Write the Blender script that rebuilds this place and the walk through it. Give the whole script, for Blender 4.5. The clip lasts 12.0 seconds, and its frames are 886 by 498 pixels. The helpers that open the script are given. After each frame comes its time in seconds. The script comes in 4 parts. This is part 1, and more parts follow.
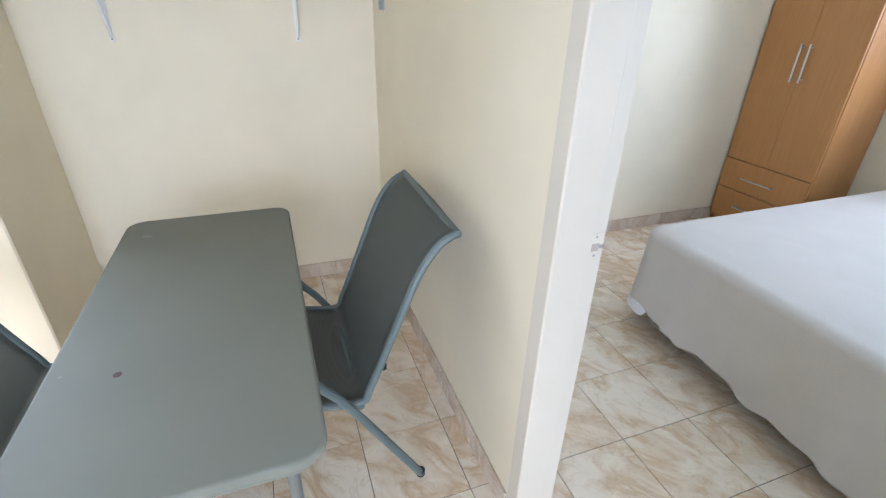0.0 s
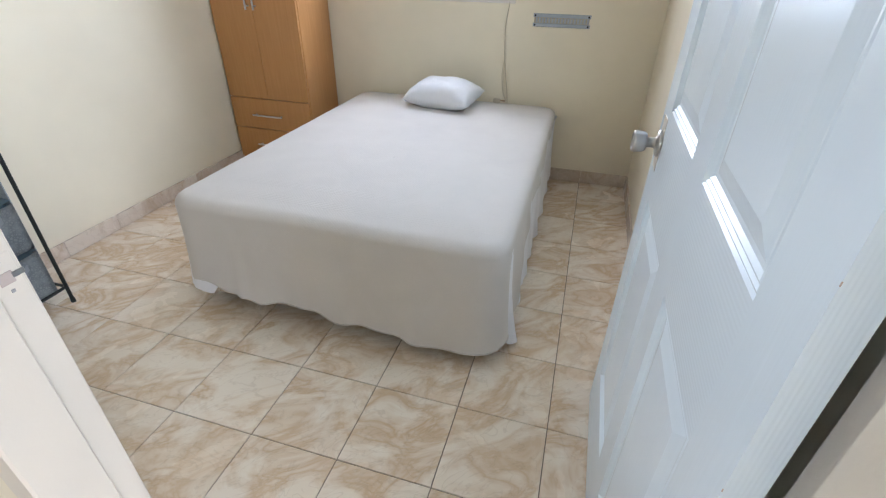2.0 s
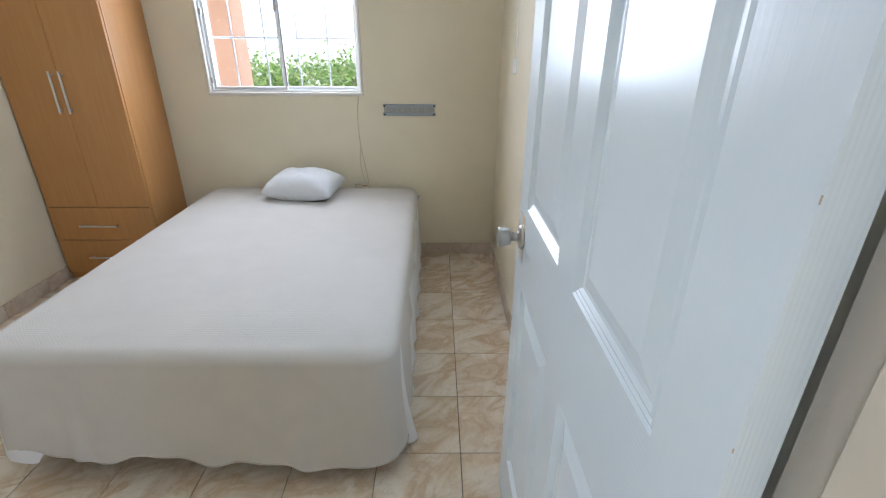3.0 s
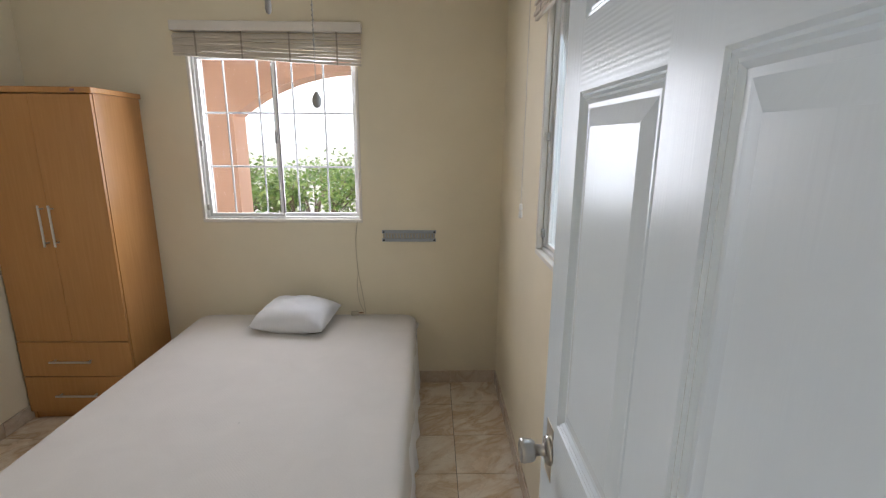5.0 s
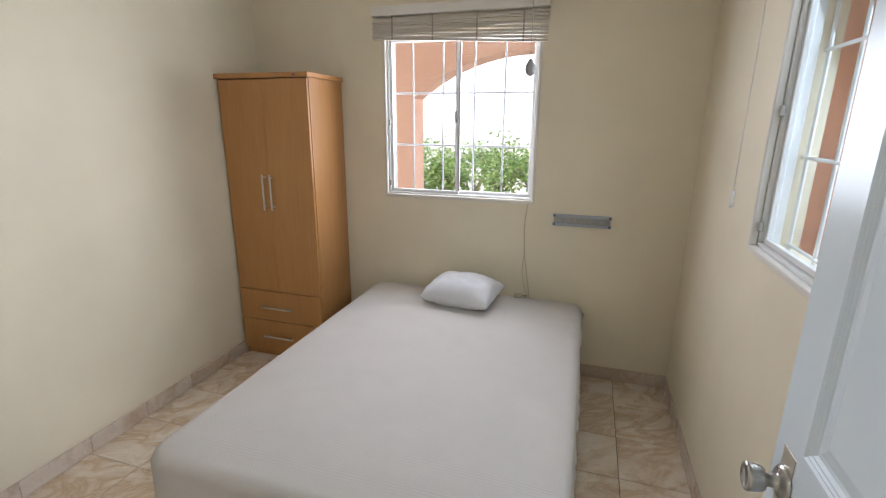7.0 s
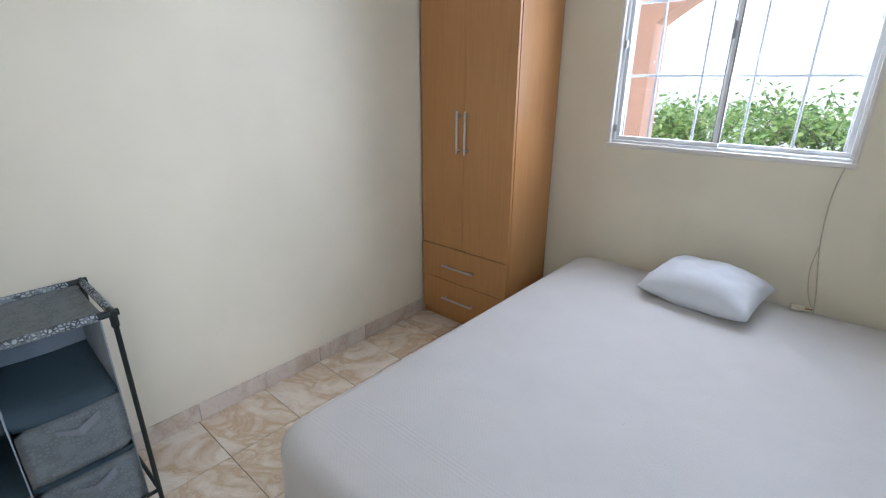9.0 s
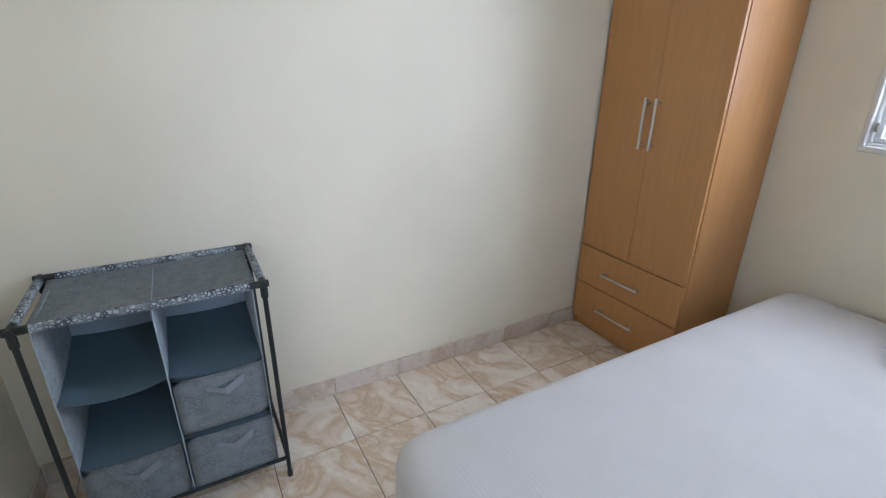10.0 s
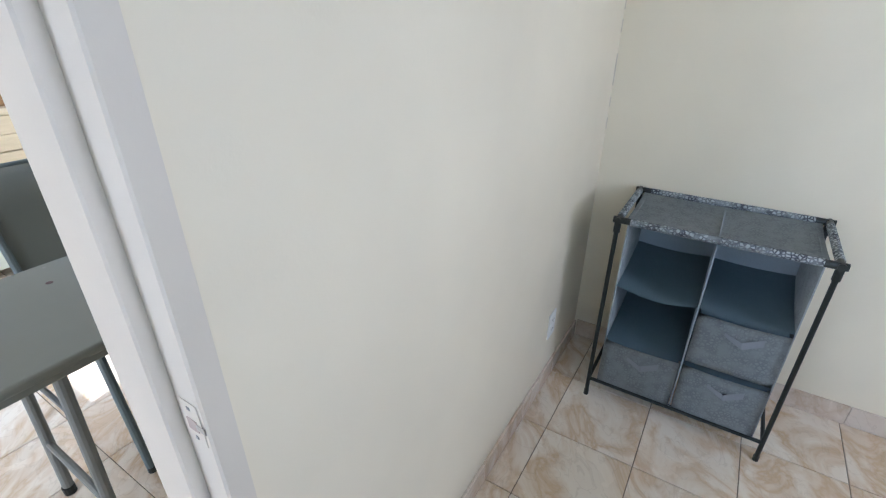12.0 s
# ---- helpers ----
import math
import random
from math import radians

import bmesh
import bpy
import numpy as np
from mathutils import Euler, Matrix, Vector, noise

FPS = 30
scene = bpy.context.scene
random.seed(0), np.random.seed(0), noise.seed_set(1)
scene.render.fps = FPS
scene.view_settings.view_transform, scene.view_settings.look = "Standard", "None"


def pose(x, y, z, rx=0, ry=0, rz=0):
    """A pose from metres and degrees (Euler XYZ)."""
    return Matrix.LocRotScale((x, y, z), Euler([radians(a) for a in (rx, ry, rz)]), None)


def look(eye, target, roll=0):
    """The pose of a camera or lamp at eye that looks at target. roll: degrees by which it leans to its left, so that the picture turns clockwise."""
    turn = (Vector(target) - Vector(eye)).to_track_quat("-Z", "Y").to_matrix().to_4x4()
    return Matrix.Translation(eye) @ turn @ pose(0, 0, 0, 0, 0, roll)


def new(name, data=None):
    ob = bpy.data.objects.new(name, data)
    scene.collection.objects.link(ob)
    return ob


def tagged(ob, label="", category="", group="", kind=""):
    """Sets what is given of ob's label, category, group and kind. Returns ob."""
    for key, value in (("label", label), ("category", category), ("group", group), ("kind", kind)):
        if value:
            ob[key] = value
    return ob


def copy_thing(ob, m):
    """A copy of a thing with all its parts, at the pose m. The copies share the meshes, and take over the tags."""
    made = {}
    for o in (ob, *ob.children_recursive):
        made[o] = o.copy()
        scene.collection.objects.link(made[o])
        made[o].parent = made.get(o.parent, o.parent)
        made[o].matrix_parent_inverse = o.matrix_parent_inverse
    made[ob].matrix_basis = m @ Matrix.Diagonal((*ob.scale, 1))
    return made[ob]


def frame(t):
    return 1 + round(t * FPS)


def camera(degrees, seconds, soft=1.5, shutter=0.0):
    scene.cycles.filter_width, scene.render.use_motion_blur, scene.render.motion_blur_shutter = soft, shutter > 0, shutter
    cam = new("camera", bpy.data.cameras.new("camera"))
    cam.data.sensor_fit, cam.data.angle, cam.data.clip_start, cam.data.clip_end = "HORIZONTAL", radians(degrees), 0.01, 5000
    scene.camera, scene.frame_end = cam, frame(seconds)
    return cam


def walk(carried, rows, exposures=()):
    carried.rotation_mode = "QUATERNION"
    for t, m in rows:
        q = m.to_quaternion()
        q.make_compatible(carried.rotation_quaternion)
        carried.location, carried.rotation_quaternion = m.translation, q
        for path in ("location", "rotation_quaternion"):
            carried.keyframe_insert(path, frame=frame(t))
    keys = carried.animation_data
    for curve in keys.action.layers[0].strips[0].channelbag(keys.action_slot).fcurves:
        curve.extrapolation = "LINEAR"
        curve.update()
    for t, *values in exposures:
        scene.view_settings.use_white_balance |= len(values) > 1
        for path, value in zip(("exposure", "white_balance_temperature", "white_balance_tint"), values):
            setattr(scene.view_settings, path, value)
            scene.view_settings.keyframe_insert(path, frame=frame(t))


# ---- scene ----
cam = camera(87.1, 12.0, 1.2)
PATH = [
    (0, (0.925, -1.103, 1.464), (-0.734, -0.484, 0.533), 1.4),
    (0.5, (0.923, -1.036, 1.411), (-0.42, 0.055, 0.408), 1.4),
    (1, (0.936, -0.96, 1.382), (-0.126, 0.359, 0.317), 1.1),
    (1.5, (0.918, -0.843, 1.364), (0.137, 0.637, 0.268), 1.0),
    (2, (0.887, -0.777, 1.365), (0.413, 0.852, 0.306), 0.9),
    (2.5, (0.85, -0.751, 1.413), (0.663, 0.99, 0.447), 0.8),
    (3, (0.859, -0.696, 1.454), (0.885, 1.132, 0.644), 0.4),
    (3.2, (0.869, -0.65, 1.475), (0.962, 1.201, 0.724), 0.4),
    (4.8, (0.838, -0.459, 1.644), (0.935, 1.48, 1.164), 0.5),
    (5, (0.824, -0.456, 1.656), (0.871, 1.49, 1.196), 0.4),
    (5.5, (0.791, -0.458, 1.682), (0.68, 1.488, 1.237), 0.4),
    (6, (0.752, -0.457, 1.676), (0.472, 1.47, 1.221), 0.2),
    (6.5, (0.714, -0.457, 1.659), (0.28, 1.433, 1.169), 0.2),
    (6.7, (0.703, -0.451, 1.647), (0.212, 1.422, 1.145), 0.3),
    (8.3, (0.554, -0.18, 1.488), (-0.372, 1.474, 0.851), 0.5),
    (8.5, (0.49, -0.117, 1.48), (-0.512, 1.49, 0.836), 0.4),
    (9, (0.374, 0.08, 1.454), (-0.87, 1.489, 0.77), 0.2),
    (9.5, (0.262, 0.178, 1.439), (-1.174, 1.367, 0.715), 0.4),
    (10, (0.189, 0.213, 1.423), (-1.434, 1.121, 0.685), 0.8),
    (10.5, (0.17, 0.267, 1.432), (-1.604, 0.798, 0.677), 0.7),
    (11, (0.202, 0.212, 1.415), (-1.638, 0.296, 0.635), 1.0),
    (11.5, (0.272, 0.135, 1.405), (-1.487, -0.333, 0.576), 0.8),
    (12, (0.333, 0.023, 1.418), (-1.174, -0.921, 0.504), 0.1),
]
EXPOSURES = [(0.0, 1.3, 5550, 14), (1.0, 1.25, 5900, 16), (2.5, 1.17, 5950, 16), (3.2, 0.95, 6050, 14), (4.8, 0.5, 6650, 18), (6.0, 0.56, 6800, 18), (6.7, 0.66, 6600, 18), (8.3, 0.84, 6000, 16), (9.5, 0.88, 5550, 16), (11.0, 1.0, 5600, 17), (12.0, 1.02, 5550, 16)]
walk(cam, [(t, look(eye, target, roll)) for t, eye, target, roll in PATH], EXPOSURES)

# strength of the sky and the daylight lamps: name, eye, target, width, height, watts, colour, spread in degrees
SKY = 0.15
LAMPS = [
    ("daylight_window", (-0.12, 2.72, 1.7), (-0.2, -0.4, 1.75), 0.95, 0.9, 21.5, (0.81, 0.88, 0.99), 180),
    ("daylight_side_window", (1.50, 0.96, 1.75), (-1.3, 0.75, 0.2), 0.95, 0.9, 6.0, (0.66, 0.85, 1.0), 150),
    ("daylight_kitchen_window", (-1.66, -2.75, 1.55), (1.0, -0.2, 0.9), 0.95, 1.1, 28.0, (0.76, 0.87, 1.0), 180),
    ("daylight_entrance", (3.15, -1.9, 1.1), (0.0, -1.2, 0.9), 1.4, 2.0, 25.0, (0.78, 0.87, 1.0), 180),
]

# ---- sky, sun, daylight at the openings ----
world = bpy.data.worlds.new("sky")
scene.world = world
world.use_nodes = True
wn = world.node_tree.nodes
sky = wn.new("ShaderNodeTexSky")
sky.sky_type = "NISHITA"
sky.sun_disc = False
sky.dust_density = 0.3
sky.sun_elevation, sky.sun_rotation = radians(51), radians(-106)
wn["Background"].inputs[1].default_value = SKY
world.node_tree.links.new(sky.outputs[0], wn["Background"].inputs[0])
sun = new("sun", bpy.data.lights.new("sun", "SUN"))
sun.data.energy, sun.data.angle, sun.data.color = 5.0, radians(0.5), (1.0, 0.95, 0.88)
sun.matrix_world = look((-7.0, -0.8, 9.0), (0, 1.2, 0))


def daylight(name, eye, target, w, h, power, color, spread):
    lamp = new(name, bpy.data.lights.new(name, "AREA"))
    lamp.data.shape, lamp.data.size, lamp.data.size_y = "RECTANGLE", w, h
    lamp.data.energy, lamp.data.color = power, color
    lamp.data.spread = radians(spread)
    lamp.matrix_world = look(eye, target)
    return lamp


for name, eye, target, w, h, power, color, spread in LAMPS:
    daylight(name, eye, target, w, h, power, color, spread)


# ---- materials ----
class Mat:
    def __init__(self, name, rough=0.6, metal=0.0):
        self.m = bpy.data.materials.new(name)
        self.m.use_nodes = True
        self.t = self.m.node_tree
        self.b = self.t.nodes["Principled BSDF"]
        self.b.inputs["Roughness"].default_value = rough
        self.b.inputs["Metallic"].default_value = metal

    def n(self, kind, **inputs):
        node = self.t.nodes.new(kind)
        for k, v in inputs.items():
            node.inputs[k.replace("_", " ")].default_value = v
        return node

    def link(self, a, b):
        self.t.links.new(a, b)

    def coords(self, scale=(1, 1, 1), rot=(0, 0, 0), per_object=False, local=True):
        tc = self.n("ShaderNodeTexCoord")
        mp = self.n("ShaderNodeMapping")
        mp.inputs["Scale"].default_value = scale
        mp.inputs["Rotation"].default_value = rot
        src = tc.outputs["Object"]
        if not local:
            src = self.n("ShaderNodeNewGeometry").outputs["Position"]
        if per_object:
            info = self.n("ShaderNodeObjectInfo")
            mul = self.n("ShaderNodeVectorMath")
            mul.operation = "MULTIPLY_ADD"
            mul.inputs[1].default_value = (37.0, 23.0, 11.0)
            self.link(info.outputs["Random"], mul.inputs[0])
            self.link(src, mul.inputs[2])
            src = mul.outputs[0]
        self.link(src, mp.inputs["Vector"])
        return mp.outputs[0]

    def noise(self, vec, scale, detail=4.0, rough=0.55, dist=0.0):
        nd = self.n("ShaderNodeTexNoise", Scale=scale, Detail=detail, Roughness=rough, Distortion=dist)
        self.link(vec, nd.inputs["Vector"])
        return nd.outputs["Fac"]

    def ramp(self, fac, *stops):
        r = self.n("ShaderNodeValToRGB")
        e = r.color_ramp.elements
        while len(e) < len(stops):
            e.new(0.5)
        for el, (p, c) in zip(e, stops):
            el.position, el.color = p, (*c, 1)
        self.link(fac, r.inputs[0])
        return r.outputs[0]

    def mix(self, fac, a, b, mode="MIX"):
        x = self.n("ShaderNodeMix")
        x.data_type, x.blend_type = "RGBA", mode
        for val, i in ((fac, 0), (a, 6), (b, 7)):
            if isinstance(val, (int, float)):
                x.inputs[i].default_value = val
            elif isinstance(val, tuple):
                x.inputs[i].default_value = (*val, 1)
            else:
                self.link(val, x.inputs[i])
        return x.outputs[2]

    def color(self, c):
        if isinstance(c, tuple):
            self.b.inputs["Base Color"].default_value = (*c, 1)
        else:
            self.link(c, self.b.inputs["Base Color"])

    def bump(self, height, strength=0.2, dist=0.002):
        bp = self.n("ShaderNodeBump", Strength=strength, Distance=dist)
        self.link(height, bp.inputs["Height"])
        self.link(bp.outputs[0], self.b.inputs["Normal"])

    def rough(self, fac, lo, hi):
        mr = self.n("ShaderNodeMapRange")
        mr.inputs["To Min"].default_value, mr.inputs["To Max"].default_value = lo, hi
        self.link(fac, mr.inputs["Value"])
        self.link(mr.outputs[0], self.b.inputs["Roughness"])


def paint(name, c, spots=0.05, rough=0.6):
    k = Mat(name, rough)
    v = k.coords(local=False)
    big = k.noise(v, 1.7, 3)
    fine = k.noise(v, 140, 3)
    dark = tuple(x * (1 - spots * 2) for x in c)
    base = k.ramp(big, (0.3, dark), (0.7, c))
    mid = k.noise(v, 9, 5)
    k.color(k.mix(k.ramp(mid, (0.62, (0, 0, 0)), (0.8, (0.25, 0.25, 0.25))), base, tuple(x * 0.9 for x in c)))
    trowel = k.noise(k.coords((14, 14, 9), local=False), 1.0, 5)
    k.bump(k.mix(0.35, trowel, fine), 0.25, 0.003)
    k.rough(mid, rough - 0.1, rough + 0.12)
    return k.m


wall_paint = paint("cream_wall_paint", (0.835, 0.755, 0.585))
trim_paint = paint("white_trim_paint", (0.78, 0.735, 0.67), 0.05, 0.42)
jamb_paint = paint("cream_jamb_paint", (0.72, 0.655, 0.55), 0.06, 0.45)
ceiling_paint = paint("ceiling_paint", (0.82, 0.80, 0.74))
porch_paint = paint("salmon_porch_paint", (0.86, 0.53, 0.39), 0.06, 0.8)


def tile_material(name, pale, streak, dark):
    k = Mat(name, 0.25)
    v = k.coords((1, 1, 1), (0, 0, radians(-38)), per_object=True)
    st = k.n("ShaderNodeMapping")
    st.inputs["Scale"].default_value = (3.0, 5.2, 3)
    k.link(v, st.inputs["Vector"])
    a = k.noise(st.outputs[0], 1.3, 5, 0.58, 0.8)
    b = k.noise(v, 5.0, 4, 0.5, 0.6)
    c = k.ramp(a, (0.42, pale), (0.51, tuple((p + s) / 2 for p, s in zip(pale, streak))), (0.565, streak), (0.62, tuple((p + s) / 2 for p, s in zip(pale, streak))), (0.70, pale))
    c = k.mix(k.ramp(b, (0.35, (0, 0, 0)), (0.75, (0.55, 0.55, 0.55))), c, dark)
    vein = k.noise(st.outputs[0], 1.9, 3, 0.5, 2.2)
    c = k.mix(k.ramp(vein, (0.475, (0, 0, 0)), (0.5, (0.2, 0.2, 0.2)), (0.525, (0, 0, 0))), c, tuple(s * 0.6 for s in streak))
    k.color(c)
    k.rough(b, 0.16, 0.34)
    k.bump(k.noise(v, 60, 3), 0.05, 0.001)
    return k.m


floor_tile = tile_material("beige_marbled_tile", (0.84, 0.755, 0.635), (0.62, 0.445, 0.275), (0.76, 0.635, 0.49))
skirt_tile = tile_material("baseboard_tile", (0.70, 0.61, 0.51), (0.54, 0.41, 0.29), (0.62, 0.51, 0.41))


def simple(name, c, rough=0.5, metal=0.0, vary=0.12, scale=40.0, bump=0.1, stretch=(1, 1, 1)):
    k = Mat(name, rough, metal)
    v = k.coords(stretch)
    f = k.noise(v, scale, 5)
    g = k.noise(v, scale * 0.12, 3)
    lo, hi = tuple(x * (1 - vary) for x in c), tuple(min(1, x * (1 + vary)) for x in c)
    k.color(k.mix(0.5, k.ramp(f, (0.3, lo), (0.7, hi)), k.ramp(g, (0.3, lo), (0.7, hi))))
    k.rough(g, max(0.03, rough - 0.08), min(1, rough + 0.1))
    if bump:
        k.bump(f, bump, 0.001)
    return k.m


grout = simple("dark_grout", (0.20, 0.165, 0.13), 0.9)
steel = simple("brushed_steel", (0.46, 0.45, 0.43), 0.28, 1.0, 0.05, 60, 0.03)
alu_handle = simple("satin_aluminium", (0.66, 0.66, 0.67), 0.32, 1.0, 0.05, 80, 0.03)
galv = simple("galvanised_metal", (0.36, 0.40, 0.45), 0.4, 0.5, 0.08, 30)
white_alu = simple("white_aluminium", (0.80, 0.80, 0.79), 0.35, 0.0, 0.03, 20, 0.02)
white_plastic = simple("white_plastic", (0.82, 0.81, 0.77), 0.35, 0.0, 0.03, 20, 0.02)
grey_alu = simple("grey_window_gasket", (0.34, 0.33, 0.32), 0.5, 0.2)
# white bars seen against the sky: their backlit shade is put into the colour
backlit_bars = simple("backlit_white_bars", (0.42, 0.42, 0.42), 0.5, 0.0, 0.1, 50)
black_metal = simple("black_tube", (0.022, 0.026, 0.024), 0.4, 0.3, 0.35, 160)
chair_tube = simple("grey_blue_powder_coat", (0.12, 0.152, 0.152), 0.42, 0.1, 0.08, 60)
table_leg = simple("grey_table_tube", (0.20, 0.21, 0.20), 0.4, 0.3, 0.08, 60)
brown_wood = simple("brown_wood", (0.27, 0.15, 0.055), 0.5, 0, 0.3, 14, 0.1, (1, 1, 6))
beige_wood = simple("beige_wood", (0.50, 0.42, 0.28), 0.5, 0, 0.16, 9, 0.1, (1, 5, 5))
bark = simple("bark", (0.20, 0.16, 0.12), 0.9, 0, 0.3, 30, 0.4)
dark_void = simple("dark_hollow", (0.02, 0.018, 0.015), 0.9)
pale_panel = simple("pale_green_enamel", (0.66, 0.72, 0.66), 0.35)
copper = simple("dull_brass_plate", (0.60, 0.55, 0.46), 0.35, 0.8)
chip = simple("bare_chipped_wood", (0.46, 0.38, 0.33), 0.8)
cord_mat = simple("white_cord", (0.74, 0.70, 0.62), 0.8)
cable_mat = simple("cream_cable", (0.56, 0.49, 0.37), 0.6)


def door_material(name, axis):
    """White gloss paint over an embossed wood grain that runs along the axis."""
    k = Mat(name, 0.22)
    sc = {"z": (34, 34, 1.5), "y": (34, 1.5, 34)}[axis]
    v = k.coords(sc)
    f = k.noise(v, 3.0, 3, 0.5, 0.9)
    wv = k.n("ShaderNodeTexWave", Scale=1.15 if axis == "y" else 1.9, Distortion=4.5, Detail=2.0)
    wv.bands_direction = "Z" if axis == "y" else "X"
    k.link(v, wv.inputs["Vector"])
    g = k.noise(k.coords(), 3, 3)
    # white paint tinted blue, the skylight on the door put into its base colour
    k.color(k.ramp(g, (0.3, (0.68, 0.78, 0.86)), (0.7, (0.71, 0.81, 0.88))))
    k.bump(k.mix(0.6 if axis == "y" else 0.35, f, wv.outputs["Fac"]), 0.26 if axis == "y" else 0.4, 0.0007)
    k.rough(g, 0.22, 0.28)
    return k.m


door_z, door_y = door_material("door_paint_upright", "z"), door_material("door_paint_cross", "y")


def wood_material():
    k = Mat("honey_beech_laminate", 0.34)
    v = k.coords((16, 16, 0.9))
    f = k.noise(v, 4.0, 6, 0.6, 0.5)
    g = k.noise(k.coords((1.2, 1.2, 0.5)), 2.0, 3)
    c = k.ramp(f, (0.3, (0.45, 0.21, 0.066)), (0.55, (0.50, 0.245, 0.082)), (0.8, (0.55, 0.285, 0.105)))
    k.color(k.mix(0.3, c, k.ramp(g, (0.3, (0.44, 0.20, 0.066)), (0.7, (0.58, 0.31, 0.12)))))
    k.rough(g, 0.28, 0.42)
    k.bump(f, 0.06, 0.0006)
    return k.m


beech = wood_material()


def cloth(name, c, weave=420.0, crease=0.3, vary=0.04, rough=0.95, ribbed=False):
    k = Mat(name, rough)
    v = k.coords()
    w = k.n("ShaderNodeTexWave", Scale=weave / 6.28, Distortion=1.0)
    w.bands_direction = "DIAGONAL"
    k.link(v, w.inputs["Vector"])
    cr = k.noise(v, 5.5, 5, 0.5, 0.8)
    fz = k.noise(v, 190, 4)
    lo = tuple(x * (1 - vary * 2) for x in c)
    k.color(k.mix(0.4, k.ramp(cr, (0.3, lo), (0.7, c)), k.ramp(fz, (0.3, lo), (0.7, c))))
    add = k.mix(0.1, cr, w.outputs["Fac"])
    height = k.mix(0.35, add, fz)
    if ribbed:
        # bands of raised threads across the foot end
        rib = k.n("ShaderNodeTexWave", Scale=26.0)
        rib.bands_direction = "Y"
        k.link(v, rib.inputs["Vector"])
        sep = k.n("ShaderNodeSeparateXYZ")
        k.link(v, sep.inputs[0])
        on, off = (1, 1, 1), (0, 0, 0)
        band = k.ramp(sep.outputs["Y"], (0.0, off), (0.640, off), (0.645, on), (0.690, on), (0.695, off), (0.760, off), (0.765, on), (0.810, on), (0.815, off))
        height = k.mix(1.0, height, k.mix(band, off, k.mix(0.22, off, rib.outputs["Fac"])), "ADD")
    k.bump(height, crease, 0.006)
    k.b.inputs["Sheen Weight"].default_value = 0.15
    return k.m


spread_cloth = cloth("white_woven_coverlet", (0.60, 0.565, 0.525), 300, 0.28, ribbed=True)
sheet_cloth = cloth("white_sheet", (0.80, 0.80, 0.82), 800, 0.2)
pillow_cloth = cloth("pillowcase", (0.72, 0.725, 0.745), 800, 0.35)


def printed_fabric(name, faint, strong):
    """Grey-blue fabric with a dark print of small pebble shapes."""
    k = Mat(name, 0.85)
    v = k.coords()
    vo = k.n("ShaderNodeTexVoronoi", Scale=88.0)
    vo.feature = "DISTANCE_TO_EDGE"
    k.link(v, vo.inputs["Vector"])
    f = k.noise(v, 26, 4)
    g = k.noise(v, 4, 3)
    edge = k.ramp(vo.outputs["Distance"], (0.08, (1, 1, 1)), (0.26, (0, 0, 0)))
    fac = k.mix(1.0, edge, k.ramp(f, (0.36, (faint,) * 3), (0.60, (strong,) * 3)), "MULTIPLY")
    base = k.ramp(g, (0.3, (0.36, 0.40, 0.405)), (0.7, (0.43, 0.465, 0.465)))
    k.color(k.mix(fac, base, (0.035, 0.04, 0.055)))
    k.bump(f, 0.15, 0.002)
    return k.m


pebble = printed_fabric("grey_pebble_print_fabric", 0.03, 0.28)
pebble_bold = printed_fabric("bold_pebble_print_fabric", 0.45, 0.95)
plain_blue = cloth("plain_slate_blue_fabric", (0.19, 0.28, 0.32), 700, 0.2, 0.08)
tab_cloth = cloth("pull_tab_fabric", (0.43, 0.46, 0.49), 700, 0.15, 0.06)
pale_blue = cloth("pale_slate_fabric", (0.36, 0.41, 0.45), 700, 0.2, 0.08)


def sling_material():
    k = Mat("charcoal_sling_mesh", 0.6)
    v = k.coords()
    ws = []
    for d in "XZ":
        w = k.n("ShaderNodeTexWave", Scale=90.0)
        w.bands_direction = d
        k.link(v, w.inputs["Vector"])
        ws.append(w.outputs["Fac"])
    m = k.mix(1.0, ws[0], ws[1], "MULTIPLY")
    g = k.noise(v, 3, 3)
    k.color(k.mix(0.5, k.ramp(m, (0.2, (0.155, 0.17, 0.155)), (0.9, (0.23, 0.245, 0.225))), k.ramp(g, (0.3, (0.18, 0.195, 0.18)), (0.7, (0.215, 0.23, 0.21)))))
    k.bump(m, 0.3, 0.001)
    return k.m


sling = sling_material()


def plastic_top():
    k = Mat("grey_green_moulded_plastic", 0.65)
    v = k.coords()
    f = k.noise(v, 260, 3)
    g = k.noise(v, 2.2, 4)
    c = k.ramp(g, (0.3, (0.165, 0.17, 0.14)), (0.7, (0.19, 0.195, 0.165)))
    sp = k.noise(v, 17, 2)
    k.color(k.mix(k.ramp(sp, (0.76, (0, 0, 0)), (0.79, (0.6, 0.6, 0.6))), c, (0.30, 0.30, 0.27)))
    k.bump(f, 0.2, 0.001)
    k.rough(g, 0.6, 0.75)
    return k.m


table_plastic = plastic_top()


def blind_material():
    k = Mat("bleached_bamboo_slats", 0.7)
    f = k.noise(k.coords((3, 90, 90)), 3.0, 4)
    g = k.noise(k.coords(), 6, 3)
    k.color(k.mix(0.4, k.ramp(f, (0.3, (0.50, 0.44, 0.36)), (0.7, (0.68, 0.62, 0.53))), k.ramp(g, (0.3, (0.54, 0.48, 0.4)), (0.7, (0.66, 0.6, 0.52)))))
    k.bump(f, 0.3, 0.002)
    return k.m


bamboo = blind_material()
tape = simple("woven_tape", (0.36, 0.32, 0.26), 0.9)


